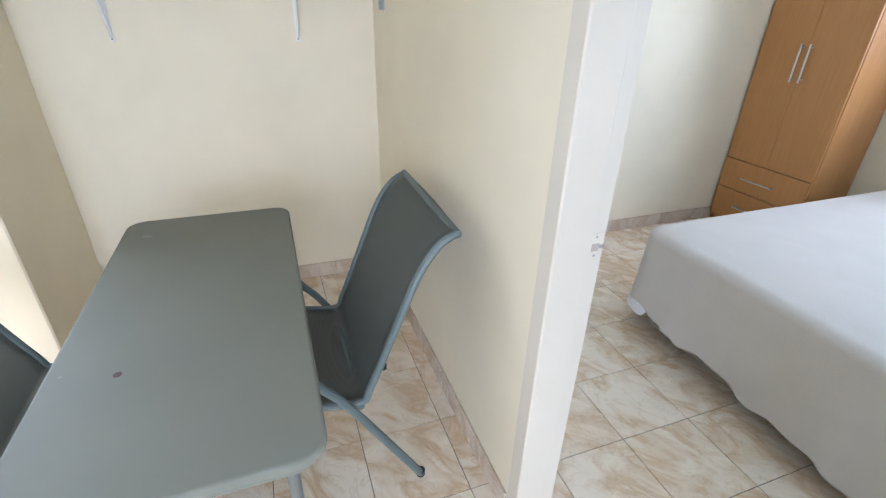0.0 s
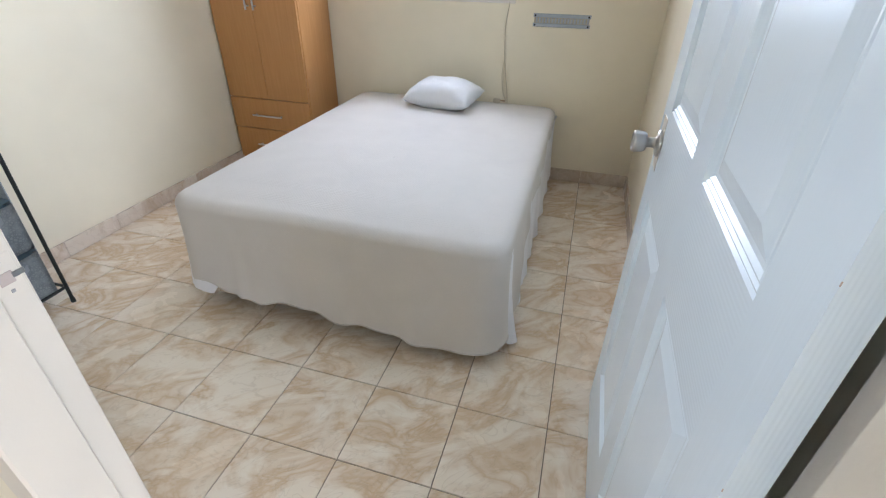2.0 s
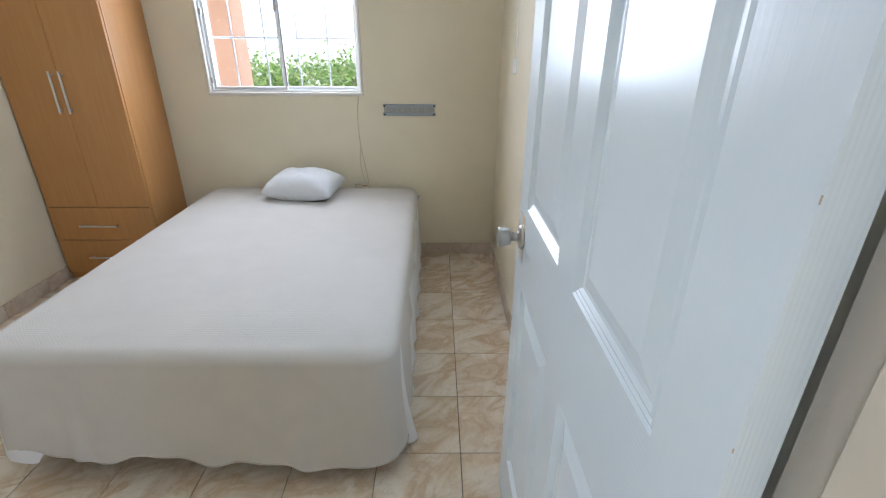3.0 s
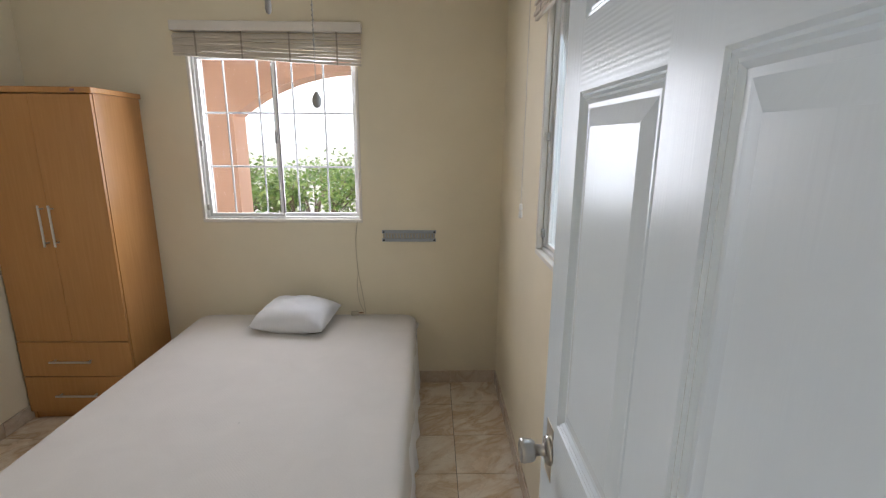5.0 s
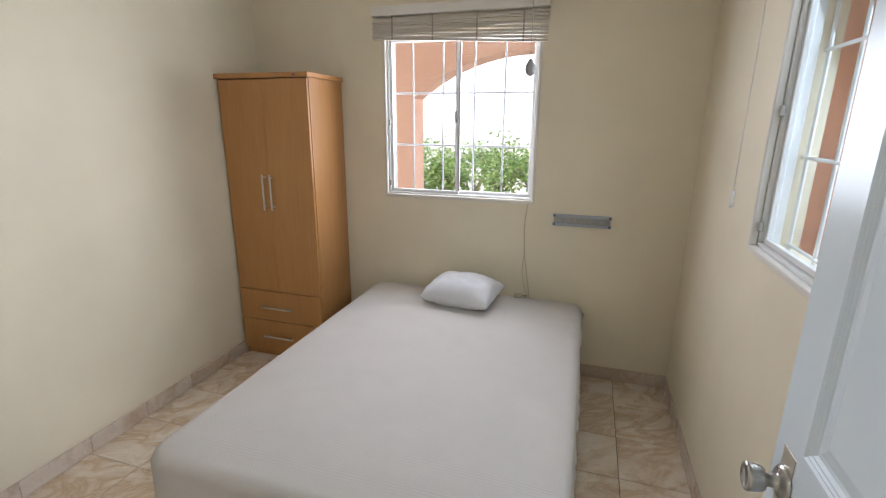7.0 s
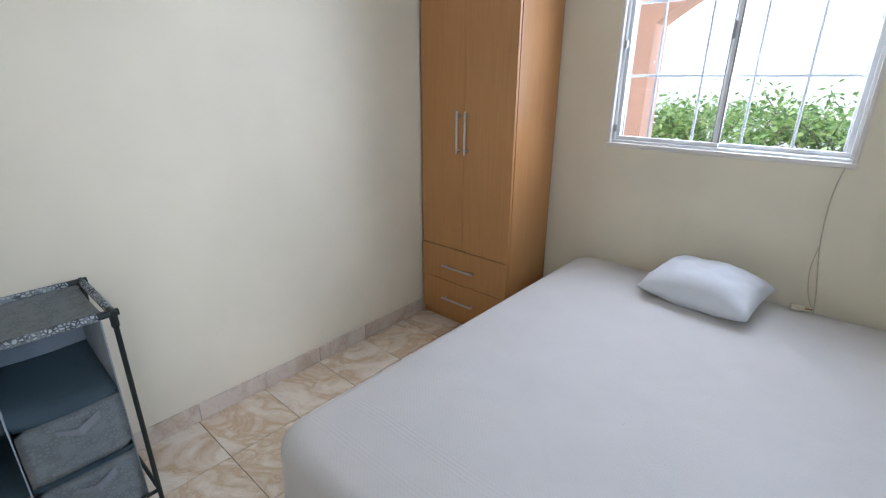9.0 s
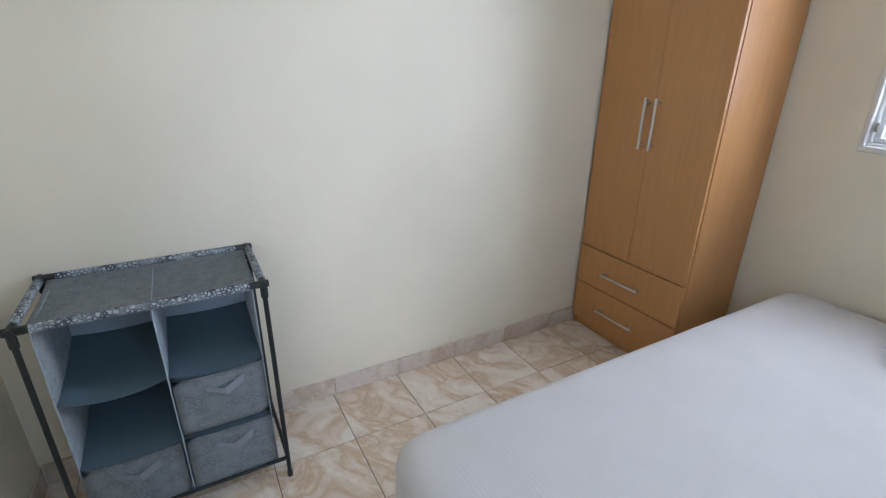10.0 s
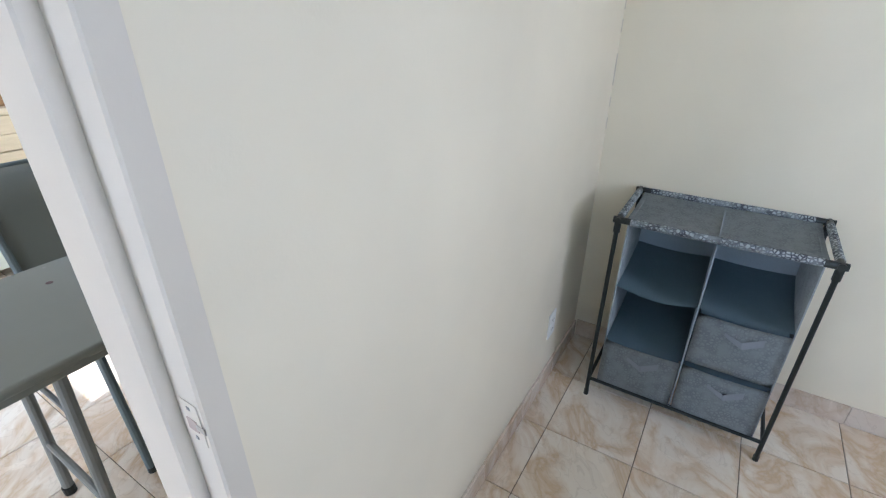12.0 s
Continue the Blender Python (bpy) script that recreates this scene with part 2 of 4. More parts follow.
def leaf_material():
    k = Mat("green_leaves", 0.45)
    geo = k.n("ShaderNodeNewGeometry")
    c = k.ramp(geo.outputs["Random Per Island"], (0.0, (0.10, 0.19, 0.05)), (0.5, (0.19, 0.32, 0.08)), (1.0, (0.34, 0.44, 0.14)))
    k.color(c)
    k.b.inputs["Subsurface Weight"].default_value = 0.0
    tr = k.n("ShaderNodeBsdfTranslucent")
    k.link(c, tr.inputs["Color"])
    ms = k.n("ShaderNodeMixShader")
    ms.inputs[0].default_value = 0.35
    k.link(k.b.outputs[0], ms.inputs[1])
    k.link(tr.outputs[0], ms.inputs[2])
    k.link(ms.outputs[0], k.t.nodes["Material Output"].inputs["Surface"])
    return k.m


leaves = leaf_material()
ground_mat = simple("dry_pale_ground", (0.50, 0.49, 0.43), 0.95, 0, 0.25, 3)
porch_floor_mat = simple("porch_concrete", (0.42, 0.38, 0.33), 0.8, 0, 0.12, 6)


def glass_material():
    m = bpy.data.materials.new("window_glass")
    m.use_nodes = True
    t = m.node_tree
    t.nodes.clear()
    out = t.nodes.new("ShaderNodeOutputMaterial")
    mixn = t.nodes.new("ShaderNodeMixShader")
    lw = t.nodes.new("ShaderNodeLayerWeight")
    pw = t.nodes.new("ShaderNodeMath")
    pw.operation = "POWER"
    pw.inputs[1].default_value = 5.0
    t.links.new(lw.outputs["Facing"], pw.inputs[0])
    fr = t.nodes.new("ShaderNodeMath")
    fr.operation = "MULTIPLY_ADD"
    fr.inputs[1].default_value, fr.inputs[2].default_value = 0.7, 0.03
    t.links.new(pw.outputs[0], fr.inputs[0])
    tb = t.nodes.new("ShaderNodeBsdfTransparent")
    tb.inputs[0].default_value = (0.93, 0.95, 0.95, 1)
    gl = t.nodes.new("ShaderNodeBsdfGlossy")
    gl.inputs["Roughness"].default_value = 0.02
    t.links.new(fr.outputs[0], mixn.inputs[0])
    t.links.new(tb.outputs[0], mixn.inputs[1])
    t.links.new(gl.outputs[0], mixn.inputs[2])
    t.links.new(mixn.outputs[0], out.inputs[0])
    return m


glass = glass_material()


# ---- mesh helpers ----
def part(name, bm, material, parent=None, label="", smooth=False, at=None):
    me = bpy.data.meshes.new(name)
    bm.normal_update()
    bm.to_mesh(me)
    bm.free()
    if smooth:
        for p in me.polygons:
            p.use_smooth = True
    me.materials.append(material)
    ob = new(name, me)
    if parent is not None:
        ob.parent = parent
    if at is not None:
        ob.matrix_basis = at
    if label:
        ob["label"] = label
    return ob


def thing(name, label, category, at=None, group="", kind=""):
    ob = new(name)
    ob.empty_display_size = 0.05
    if at is not None:
        ob.matrix_basis = at
    return tagged(ob, label, category, group, kind)


def add_box(bm, lo, hi, bevel=0.0, seg=1):
    vs = [bm.verts.new((x, y, z)) for x in (lo[0], hi[0]) for y in (lo[1], hi[1]) for z in (lo[2], hi[2])]
    fs = [bm.faces.new([vs[i] for i in q]) for q in ((0, 1, 3, 2), (4, 6, 7, 5), (0, 4, 5, 1), (2, 3, 7, 6), (0, 2, 6, 4), (1, 5, 7, 3))]
    if bevel:
        es = {e for f in fs for e in f.edges}
        bmesh.ops.bevel(bm, geom=list(es), offset=bevel, segments=seg, affect="EDGES", profile=0.5)
    return bm


def box(lo, hi, bevel=0.0, seg=1):
    return add_box(bmesh.new(), lo, hi, bevel, seg)


def add_tube(bm, pts, r, n=8, cap=True):
    """A round tube along a line of points."""
    pts = [Vector(p) for p in pts]
    rings = []
    up = None
    for i, p in enumerate(pts):
        a = pts[max(i - 1, 0)]
        b = pts[min(i + 1, len(pts) - 1)]
        d = (b - a).normalized()
        if up is None:
            up = Vector((0, 0, 1)) if abs(d.z) < 0.9 else Vector((1, 0, 0))
        s = d.cross(up).normalized()
        up = s.cross(d).normalized()
        rr = r[i] if isinstance(r, (list, tuple)) else r
        rings.append([bm.verts.new(p + (s * math.cos(2 * math.pi * k / n) + up * math.sin(2 * math.pi * k / n)) * rr) for k in range(n)])
    for a, b in zip(rings, rings[1:]):
        for k in range(n):
            bm.faces.new((a[k], a[(k + 1) % n], b[(k + 1) % n], b[k]))
    if cap:
        bm.faces.new(rings[0][::-1])
        bm.faces.new(rings[-1])
    bmesh.ops.recalc_face_normals(bm, faces=bm.faces[:])
    return bm


def tube(pts, r, n=8):
    return add_tube(bmesh.new(), pts, r, n)


def smooth_path(pts, steps=6):
    """A Catmull-Rom line through the points."""
    p = [Vector(q) for q in pts]
    p = [p[0] * 2 - p[1]] + p + [p[-1] * 2 - p[-2]]
    out = []
    for i in range(1, len(p) - 2):
        for k in range(steps):
            u = k / steps
            a, b, c, d = p[i - 1], p[i], p[i + 1], p[i + 2]
            out.append(0.5 * (2 * b + (c - a) * u + (2 * a - 5 * b + 4 * c - d) * u * u + (3 * b - a - 3 * c + d) * u ** 3))
    out.append(p[-2])
    return out


def lathe(profile, n=20):
    """Spun round z from (radius, height) pairs."""
    bm = bmesh.new()
    rings = [[bm.verts.new((r * math.cos(2 * math.pi * k / n), r * math.sin(2 * math.pi * k / n), z)) for k in range(n)] for r, z in profile]
    for a, b in zip(rings, rings[1:]):
        for k in range(n):
            bm.faces.new((a[k], a[(k + 1) % n], b[(k + 1) % n], b[k]))
    bm.faces.new(rings[0][::-1])
    bm.faces.new(rings[-1])
    bmesh.ops.recalc_face_normals(bm, faces=bm.faces[:])
    return bm


def prism(outline, depth):
    """An outline in x and z, pushed along y."""
    bm = bmesh.new()
    a = [bm.verts.new((x, 0, z)) for x, z in outline]
    b = [bm.verts.new((x, depth, z)) for x, z in outline]
    bm.faces.new(a)
    bm.faces.new(b[::-1])
    for i in range(len(a)):
        j = (i + 1) % len(a)
        bm.faces.new((a[j], a[i], b[i], b[j]))
    bmesh.ops.recalc_face_normals(bm, faces=bm.faces[:])
    return bm


# ---- shell ----
T = 0.317
WX, EX, NY, PY, QY, CEIL = -1.585, 1.268, 2.507, -0.42, -0.56, 2.62
NW = (-0.615, 0.365, 1.145, 2.16)
EWIN = (0.47, 1.45, 1.2, 2.2)
FX, SY = 3.2, -4.2


def structure(name, bm, mat, label, category):
    return tagged(part(name, bm, mat), label, category, kind="structure")


def wall_with_holes(bm, axis, at, thick, a0, a1, z0, z1, holes):
    """A wall from a0 to a1 along x or y, from at to at + thick, with openings (b0, b1, zlo, zhi) through it."""
    def blk(u0, u1, w0, w1):
        if u1 - u0 < 1e-5 or w1 - w0 < 1e-5:
            return
        if axis == "x":
            add_box(bm, (u0, min(at, at + thick), w0), (u1, max(at, at + thick), w1))
        else:
            add_box(bm, (min(at, at + thick), u0, w0), (max(at, at + thick), u1, w1))
    u = a0
    for b0, b1, c0, c1 in sorted(holes):
        blk(u, b0, z0, z1)
        blk(b0, b1, z0, c0)
        blk(b0, b1, c1, z1)
        u = b1
    blk(u, a1, z0, z1)
    return bm


JW, JE, DTOP = 0.118, 1.156, 2.10
structure("wall_north", wall_with_holes(bmesh.new(), "x", NY, 0.15, WX - 0.15, EX + 0.15, -0.05, CEIL, [NW]), wall_paint, "cream painted plaster wall with a barred window", "wall")
structure("wall_east", wall_with_holes(bmesh.new(), "y", EX, 0.15, QY, NY, -0.05, CEIL, [EWIN]), wall_paint, "cream painted plaster wall with a second window", "wall")
structure("wall_west", wall_with_holes(bmesh.new(), "y", WX, -0.15, SY, NY, -0.05, CEIL, [(-3.23, -2.27, 1.0, 2.1)]), wall_paint, "plain cream painted plaster wall", "wall")
structure("wall_partition", wall_with_holes(bmesh.new(), "x", QY, PY - QY, WX, EX, -0.05, CEIL, [(JW, JE, -0.05, DTOP)]), wall_paint, "cream partition wall with a doorway", "wall")
structure("wall_stub", box((WX, -2.17, 0), (-0.96, -2.02, CEIL), 0.006), wall_paint, "short cream wall between table corner and kitchen", "wall")
structure("wall_south", wall_with_holes(bmesh.new(), "x", SY, -0.15, WX - 0.15, FX + 0.15, -0.05, CEIL, []), wall_paint, "plain cream kitchen wall", "wall")
structure("wall_front", wall_with_holes(bmesh.new(), "y", FX, 0.15, SY, QY + 0.14, -0.05, CEIL, [(-2.6, -1.2, 0.0, 2.1)]), wall_paint, "cream wall with an open entrance", "wall")
structure("wall_side", box((EX + 0.15, QY, -0.05), (FX, QY + 0.14, CEIL)), wall_paint, "plain cream wall beside the entrance", "wall")
structure("ceiling", box((WX - 0.15, SY - 0.15, CEIL), (FX + 0.15, NY + 0.15, CEIL + 0.12)), ceiling_paint, "plain pale ceiling", "ceiling")
floor = structure("floor", box((WX - 0.15, SY - 0.15, -0.15), (FX + 0.15, NY + 0.15, -0.006)), grout, "beige marbled ceramic tile floor with dark joints", "floor")

# doorway lining with a stop, a little proud of the plaster
lining = thing("door_frame", "white painted wooden door lining with a chipped strike", "door frame", kind="structure")


def jamb_profile(name, x, side):
    """One upright of the lining: a board with a stop on it and small quirks at both edges."""
    y0, y1 = QY - 0.004, PY + 0.004
    f, e, stop = x, side * 0.02, -0.468
    out = [(f - side * 0.035, y0), (f + e - side * 0.004, y0), (f + e, y0 + 0.004), (f + e, stop - 0.003), (f + e - side * 0.003, stop), (f, stop), (f, y1 - 0.003), (f - side * 0.003, y1), (f - side * 0.035, y1)]
    bm = bmesh.new()
    a = [bm.verts.new((px, py, 0.0)) for px, py in out]
    b = [bm.verts.new((px, py, DTOP - 0.03)) for px, py in out]
    bm.faces.new(a)
    bm.faces.new(b)
    for i in range(len(a)):
        j = (i + 1) % len(a)
        bm.faces.new((a[i], a[j], b[j], b[i]))
    bmesh.ops.recalc_face_normals(bm, faces=bm.faces[:])
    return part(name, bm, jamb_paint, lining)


west_jamb = jamb_profile("jamb", JW + 0.033, 1)
jamb_profile("jamb", JE - 0.008, -1)
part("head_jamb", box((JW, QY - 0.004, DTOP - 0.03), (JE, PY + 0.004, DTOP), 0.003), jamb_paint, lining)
SX = JW + 0.033
part("strike_plate", box((SX + 0.0003, PY - 0.040, 0.945), (SX + 0.0016, PY - 0.004, 1.012), 0.0004), jamb_paint, west_jamb, "painted-over strike plate")
part("chipped_hollow", box((SX + 0.0014, PY - 0.032, 0.966), (SX + 0.0026, PY - 0.012, 0.985), 0.0005), chip, west_jamb, "bare chipped wood round the latch hole")
part("bare_patch", box((SX + 0.0014, PY - 0.014, 0.972), (SX + 0.003, PY + 0.003, 0.981), 0.0005), steel, west_jamb)
for z in (1.0, 0.952):
    part("screw", box((SX + 0.0014, PY - 0.024, z), (SX + 0.0026, PY - 0.019, z + 0.005)), grey_alu, west_jamb)


# ---- six-panel door, open at a right angle to the partition ----
def six_panel_door():
    d = thing("door_1", "white moulded six-panel door standing wide open", "door", kind="structure")
    x0, x1, hinge, free, top = 1.085, 1.121, -0.436, 0.505, 2.05
    cols = [(-0.328, -0.016), (0.088, 0.402)]
    rows = [(0.22, 0.850), (1.073, 1.738), (1.855, 1.955)]
    up = bmesh.new()
    for a, b in ((hinge, cols[0][0]), (cols[0][1], cols[1][0]), (cols[1][1], free)):
        lo, hi = (0.008, top) if b in (cols[0][0], free) else (0.0081, top - 0.0001)
        add_box(up, (x0, a, lo), (x1, b, hi))
    part("stile", up, door_z, d)
    zs = [0.008] + [z for r in rows for z in r] + [top]
    for i in range(0, len(zs), 2):
        for a, b in cols:
            part("rail", box((x0, a, zs[i]), (x1, b, zs[i + 1])), door_y, d)
    for ya, yb in cols:
        for za, zb in rows:
            bm = bmesh.new()
            # moulded ring and raised field, on both faces
            for sgn, xf in ((1, x0), (-1, x1)):
                prof = [(0.0, 0.0), (0.004, 0.004), (0.008, 0.0025), (0.012, 0.006), (0.016, 0.0045), (0.022, 0.009), (0.030, 0.009), (0.058, 0.0025), (0.060, 0.002)]
                loops = []
                for ins, dep in prof:
                    ins = min(ins, (zb - za) * 0.42)
                    x = xf + sgn * dep
                    loops.append([bm.verts.new(q) for q in ((x, ya + ins, za + ins), (x, yb - ins, za + ins), (x, yb - ins, zb - ins), (x, ya + ins, zb - ins))])
                for p, q in zip(loops, loops[1:]):
                    for i in range(4):
                        j = (i + 1) % 4
                        bm.faces.new((p[i], p[j], q[j], q[i]))
                bm.faces.new(loops[-1])
            bmesh.ops.recalc_face_normals(bm, faces=bm.faces[:])
            part("panel", bm, door_z, d)
    # worn line at the hinge edge
    for k in range(5):
        z = 0.45 + 0.23 * k + random.uniform(-0.05, 0.05)
        part("paint_chip", box((x0 - 0.0003, hinge - 0.0003, z), (x0 + 0.0006, hinge + 0.0005, z + random.uniform(0.003, 0.008))), chip, d)
    # knob on both sides
    prof = [(0.033, 0.0), (0.033, 0.004), (0.029, 0.009), (0.017, 0.011), (0.0125, 0.014), (0.0125, 0.030), (0.021, 0.034), (0.0245, 0.040), (0.027, 0.058), (0.026, 0.064), (0.020, 0.066), (0.0195, 0.063), (0.0001, 0.063)]
    for sgn, x in ((-1, x0), (1, x1)):
        kn = part("knob", lathe(prof, 28), steel, d, "round brushed steel knob", True, Matrix.Translation((x, 0.443, 0.985)) @ Matrix.Rotation(radians(90 * sgn), 4, "Y"))
    part("backplate", box((x0 - 0.0012, 0.419, 0.92), (x0 - 0.0002, 0.47, 1.05), 0.0004), copper, d, "thin metal plate behind the knob")
    part("latch_plate", box((x0 + 0.006, free - 0.001, 0.955), (x1 - 0.006, free + 0.001, 1.015)), steel, d)
    for z in (0.2, 1.72):
        part("hinge", tube([(x1 + 0.004, hinge - 0.006, z), (x1 + 0.004, hinge - 0.006, z + 0.09)], 0.006, 10), steel, d)


six_panel_door()


# ---- windows ----
def sliding_window(name, label, m, w, h, bars_v, bars_h, bar_mat):
    """Built facing -y at the origin: width along x, height along z, the room at y < 0. m places it."""
    win = thing(name, label, "window", m, kind="structure")
    fr = bmesh.new()
    fy0, fy1 = 0.02, 0.085
    for lo, hi in (((0, fy0, 0), (w, fy1, 0.018)), ((0, fy0, h - 0.03), (w, fy1, h)), ((0, fy0, 0.018), (0.016, fy1, h - 0.03)), ((w - 0.016, fy0, 0.018), (w, fy1, h - 0.03))):
        add_box(fr, lo, hi, 0.003)
    part("window_frame", fr, white_alu, win)
    rim = bmesh.new()
    for lo, hi in (((-0.014, -0.006, -0.016), (w + 0.014, 0.02, 0.006)), ((-0.014, -0.006, 0.006), (0.004, 0.02, h)), ((w - 0.004, -0.006, 0.006), (w + 0.014, 0.02, h))):
        add_box(rim, lo, hi, 0.003)
    part("window_sill", rim, trim_paint, win)
    mid = w * 0.487
    for k, (a, b, y) in enumerate(((0.016, mid + 0.016, 0.034), (mid - 0.016, w - 0.016, 0.060))):
        sb = bmesh.new()
        s, b0 = 0.019, 0.019
        for lo, hi in (((a, y, b0), (b, y + 0.02, b0 + s)), ((a, y, h - 0.031 - s), (b, y + 0.02, h - 0.031)), ((a, y, b0 + s), (a + s, y + 0.02, h - 0.031 - s)), ((b - s, y, b0 + s), (b, y + 0.02, h - 0.031 - s))):
            add_box(sb, lo, hi, 0.002)
        sash = part("sash", sb, white_alu, win)
        pane = part("pane", box((a + s, y + 0.008, b0 + s), (b - s, y + 0.012, h - 0.031 - s)), glass, sash)
        pane.visible_shadow = False
        part("gasket", box((b - 0.004 if k == 0 else a - 0.003, y - 0.001, 0.04), (b + 0.003 if k == 0 else a + 0.002, y + 0.018, h - 0.04)), grey_alu, sash)
    part("latch", box((mid - 0.012, 0.018, h * 0.47), (mid + 0.006, 0.034, h * 0.47 + 0.07), 0.004), grey_alu, win, "small dark sash latch")
    for z in (0.06, h * 0.45):
        part("catch", box((0.012, 0.008, z), (0.026, 0.024, z + 0.035), 0.003), steel, win)
    for x in bars_v:
        part("bar", tube([(x, 0.112, 0.0), (x, 0.112, h)], 0.0064, 8), bar_mat, win)
    for z in bars_h:
        part("bar", tube([(0.0, 0.112, z), (w, 0.112, z)], 0.0064, 8), bar_mat, win)
    return win


w, h = NW[1] - NW[0], NW[3] - NW[2]
sliding_window("window_1", "white aluminium sliding window with a white bar grille", pose(NW[0], NY, NW[2]), w, h, (0.02, 0.152, 0.359, 0.569, 0.763, 0.942), (0.02, 0.329, 0.661, 1.0), backlit_bars)
w, h = EWIN[1] - EWIN[0], EWIN[3] - EWIN[2]
sliding_window("window_2", "white sliding window with bars beside the open door", pose(EX, EWIN[1], EWIN[2], 0, 0, -90), w, h, (0.02, 0.22, 0.42, 0.62, 0.82, 0.96), (0.02, 0.317, 0.652, 0.99), white_alu)


def rolled_blind(name, m, length, label, skew):
    """A valance board with a bundle of bamboo slats hanging under it. Built along x, the wall at y = 0, top at z = 0."""
    b = thing(name, label, "window blind", m)
    part("valance", box((0, -0.05, -0.055), (length, 0.0, 0.0), 0.004), trim_paint, b, "white painted head board")
    rows = 9
    for k in range(rows):
        z = -0.072 - 0.0135 * k
        bm = bmesh.new()
        n = 12
        up, low = [], []
        for i in range(n + 1):
            u = i / n
            x = 0.006 + u * (length - 0.012)
            zz = z - skew * u * (k / rows) + 0.0016 * math.sin(9 * u + k * 2.1)
            yy = -0.012 - 0.020 * ((k * 37) % 10) / 10
            up.append([bm.verts.new((x, yy - 0.012, zz + 0.0068)), bm.verts.new((x, yy, zz + 0.0065))])
            low.append([bm.verts.new((x, yy - 0.013, zz - 0.0068)), bm.verts.new((x, yy, zz - 0.0065))])
        for i in range(n):
            bm.faces.new((up[i][0], up[i + 1][0], up[i + 1][1], up[i][1]))
            bm.faces.new((low[i][0], low[i][1], low[i + 1][1], low[i + 1][0]))
            bm.faces.new((up[i][0], low[i][0], low[i + 1][0], up[i + 1][0]))
            bm.faces.new((up[i][1], up[i + 1][1], low[i + 1][1], low[i][1]))
        for i in (0, n):
            bm.faces.new((up[i][0], up[i][1], low[i][1], low[i][0]))
        bmesh.ops.recalc_face_normals(bm, faces=bm.faces[:])
        part("slat", bm, bamboo, b)
    for u in (0.13, 0.37, 0.62, 0.87):
        x = u * length
        part("tape", box((x - 0.005, -0.047, -0.062 - 0.0135 * rows - skew * u), (x + 0.005, -0.0455, -0.056)), tape, b)
    return b


rolled_blind("window_blind", pose(-0.683, NY - 0.002, 2.306), 1.095, "raised bleached bamboo blind under a white head board", 0.058)
rolled_blind("window_blind", pose(EX - 0.002, 1.545, 2.30, 0, 0, -90), 1.15, "raised bamboo blind above the side window", 0.01)
cord = thing("blind_cord", "thin white blind cord with a turned tassel", "cord", pose(1.203, 1.515, 2.24))
part("string", tube([(0, 0, 0), (0.002, 0.002, -0.4), (0, 0, -0.86)], 0.0018, 6), cord_mat, cord)
part("tassel", lathe([(0.002, 0.03), (0.007, 0.026), (0.0085, 0.006), (0.004, -0.001), (0.008, -0.006), (0.009, -0.028), (0.003, -0.034)], 12), white_plastic, cord, "white wooden tassel", True, pose(0, 0, -0.88))


# ---- wall fixtures in the bedroom ----
vent = thing("wall_vent", "narrow galvanised metal vent strip screwed to the wall", "vent", pose(0.501, NY, 1.006))
part("mesh_strip", box((0.006, -0.004, 0.018), (0.342, 0.0, 0.056)), simple("vent_mesh", (0.42, 0.38, 0.30), 0.6, 0.3, 0.3, 300, 0.4), vent, "perforated beige strip")
for z in (0.0, 0.054):
    part("rail", box((0, -0.009, z), (0.349, -0.0005, z + 0.021), 0.002), galv, vent)
    for x in (0.012, 0.337):
        part("screw", tube([(x, -0.009, z + 0.01), (x, -0.012, z + 0.01)], 0.006, 8), black_metal, vent)
for k in range(17):
    x = 0.016 + k * 0.0195
    part("louvre", box((x, -0.007, 0.024), (x + 0.011, -0.004, 0.051), 0.0015), galv, vent)

cable = thing("antenna_cable", "thin cream cable running from the window down behind the bed", "cable", pose(0, 0, 0))
pts = smooth_path([(0.345, NY - 0.004, 1.14), (0.33, NY - 0.005, 1.0), (0.337, NY - 0.004, 0.82), (0.352, NY - 0.006, 0.72), (0.372, NY - 0.012, 0.6), (0.385, NY - 0.02, 0.50)], 5)
part("wire", tube(pts, 0.0026, 6), cable_mat, cable)
pts = smooth_path([(0.338, NY - 0.004, 0.80), (0.33, NY - 0.01, 0.70), (0.345, NY - 0.02, 0.60), (0.375, NY - 0.03, 0.53)], 5)
part("wire", tube(pts, 0.0022, 6), cable_mat, cable)
plug = thing("cable_plug", "small cream plug lying on the bed edge", "plug", pose(0.33, 2.40, 0.553, 0, 0, 15))
part("body", box((-0.03, -0.012, -0.012), (0.02, 0.012, 0.012), 0.005, 2), cable_mat, plug)
part("tip", tube([(0.02, 0, 0), (0.05, 0.008, -0.004)], 0.004, 8), brown_wood, plug)

socket = thing("power_socket", "white double wall socket low beside the shelf", "socket", pose(-1.19, PY, 0.24))
part("plate", box((-0.036, 0, 0), (0.036, 0.006, 0.115), 0.003, 2), white_plastic, socket)
for z in (0.022, 0.065):
    part("outlet", box((-0.017, 0.005, z), (0.017, 0.008, z + 0.028), 0.002), white_plastic, socket)
    for x in (-0.007, 0.005):
        part("slot", box((x, 0.0075, z + 0.011), (x + 0.002, 0.0086, z + 0.02)), dark_void, socket)

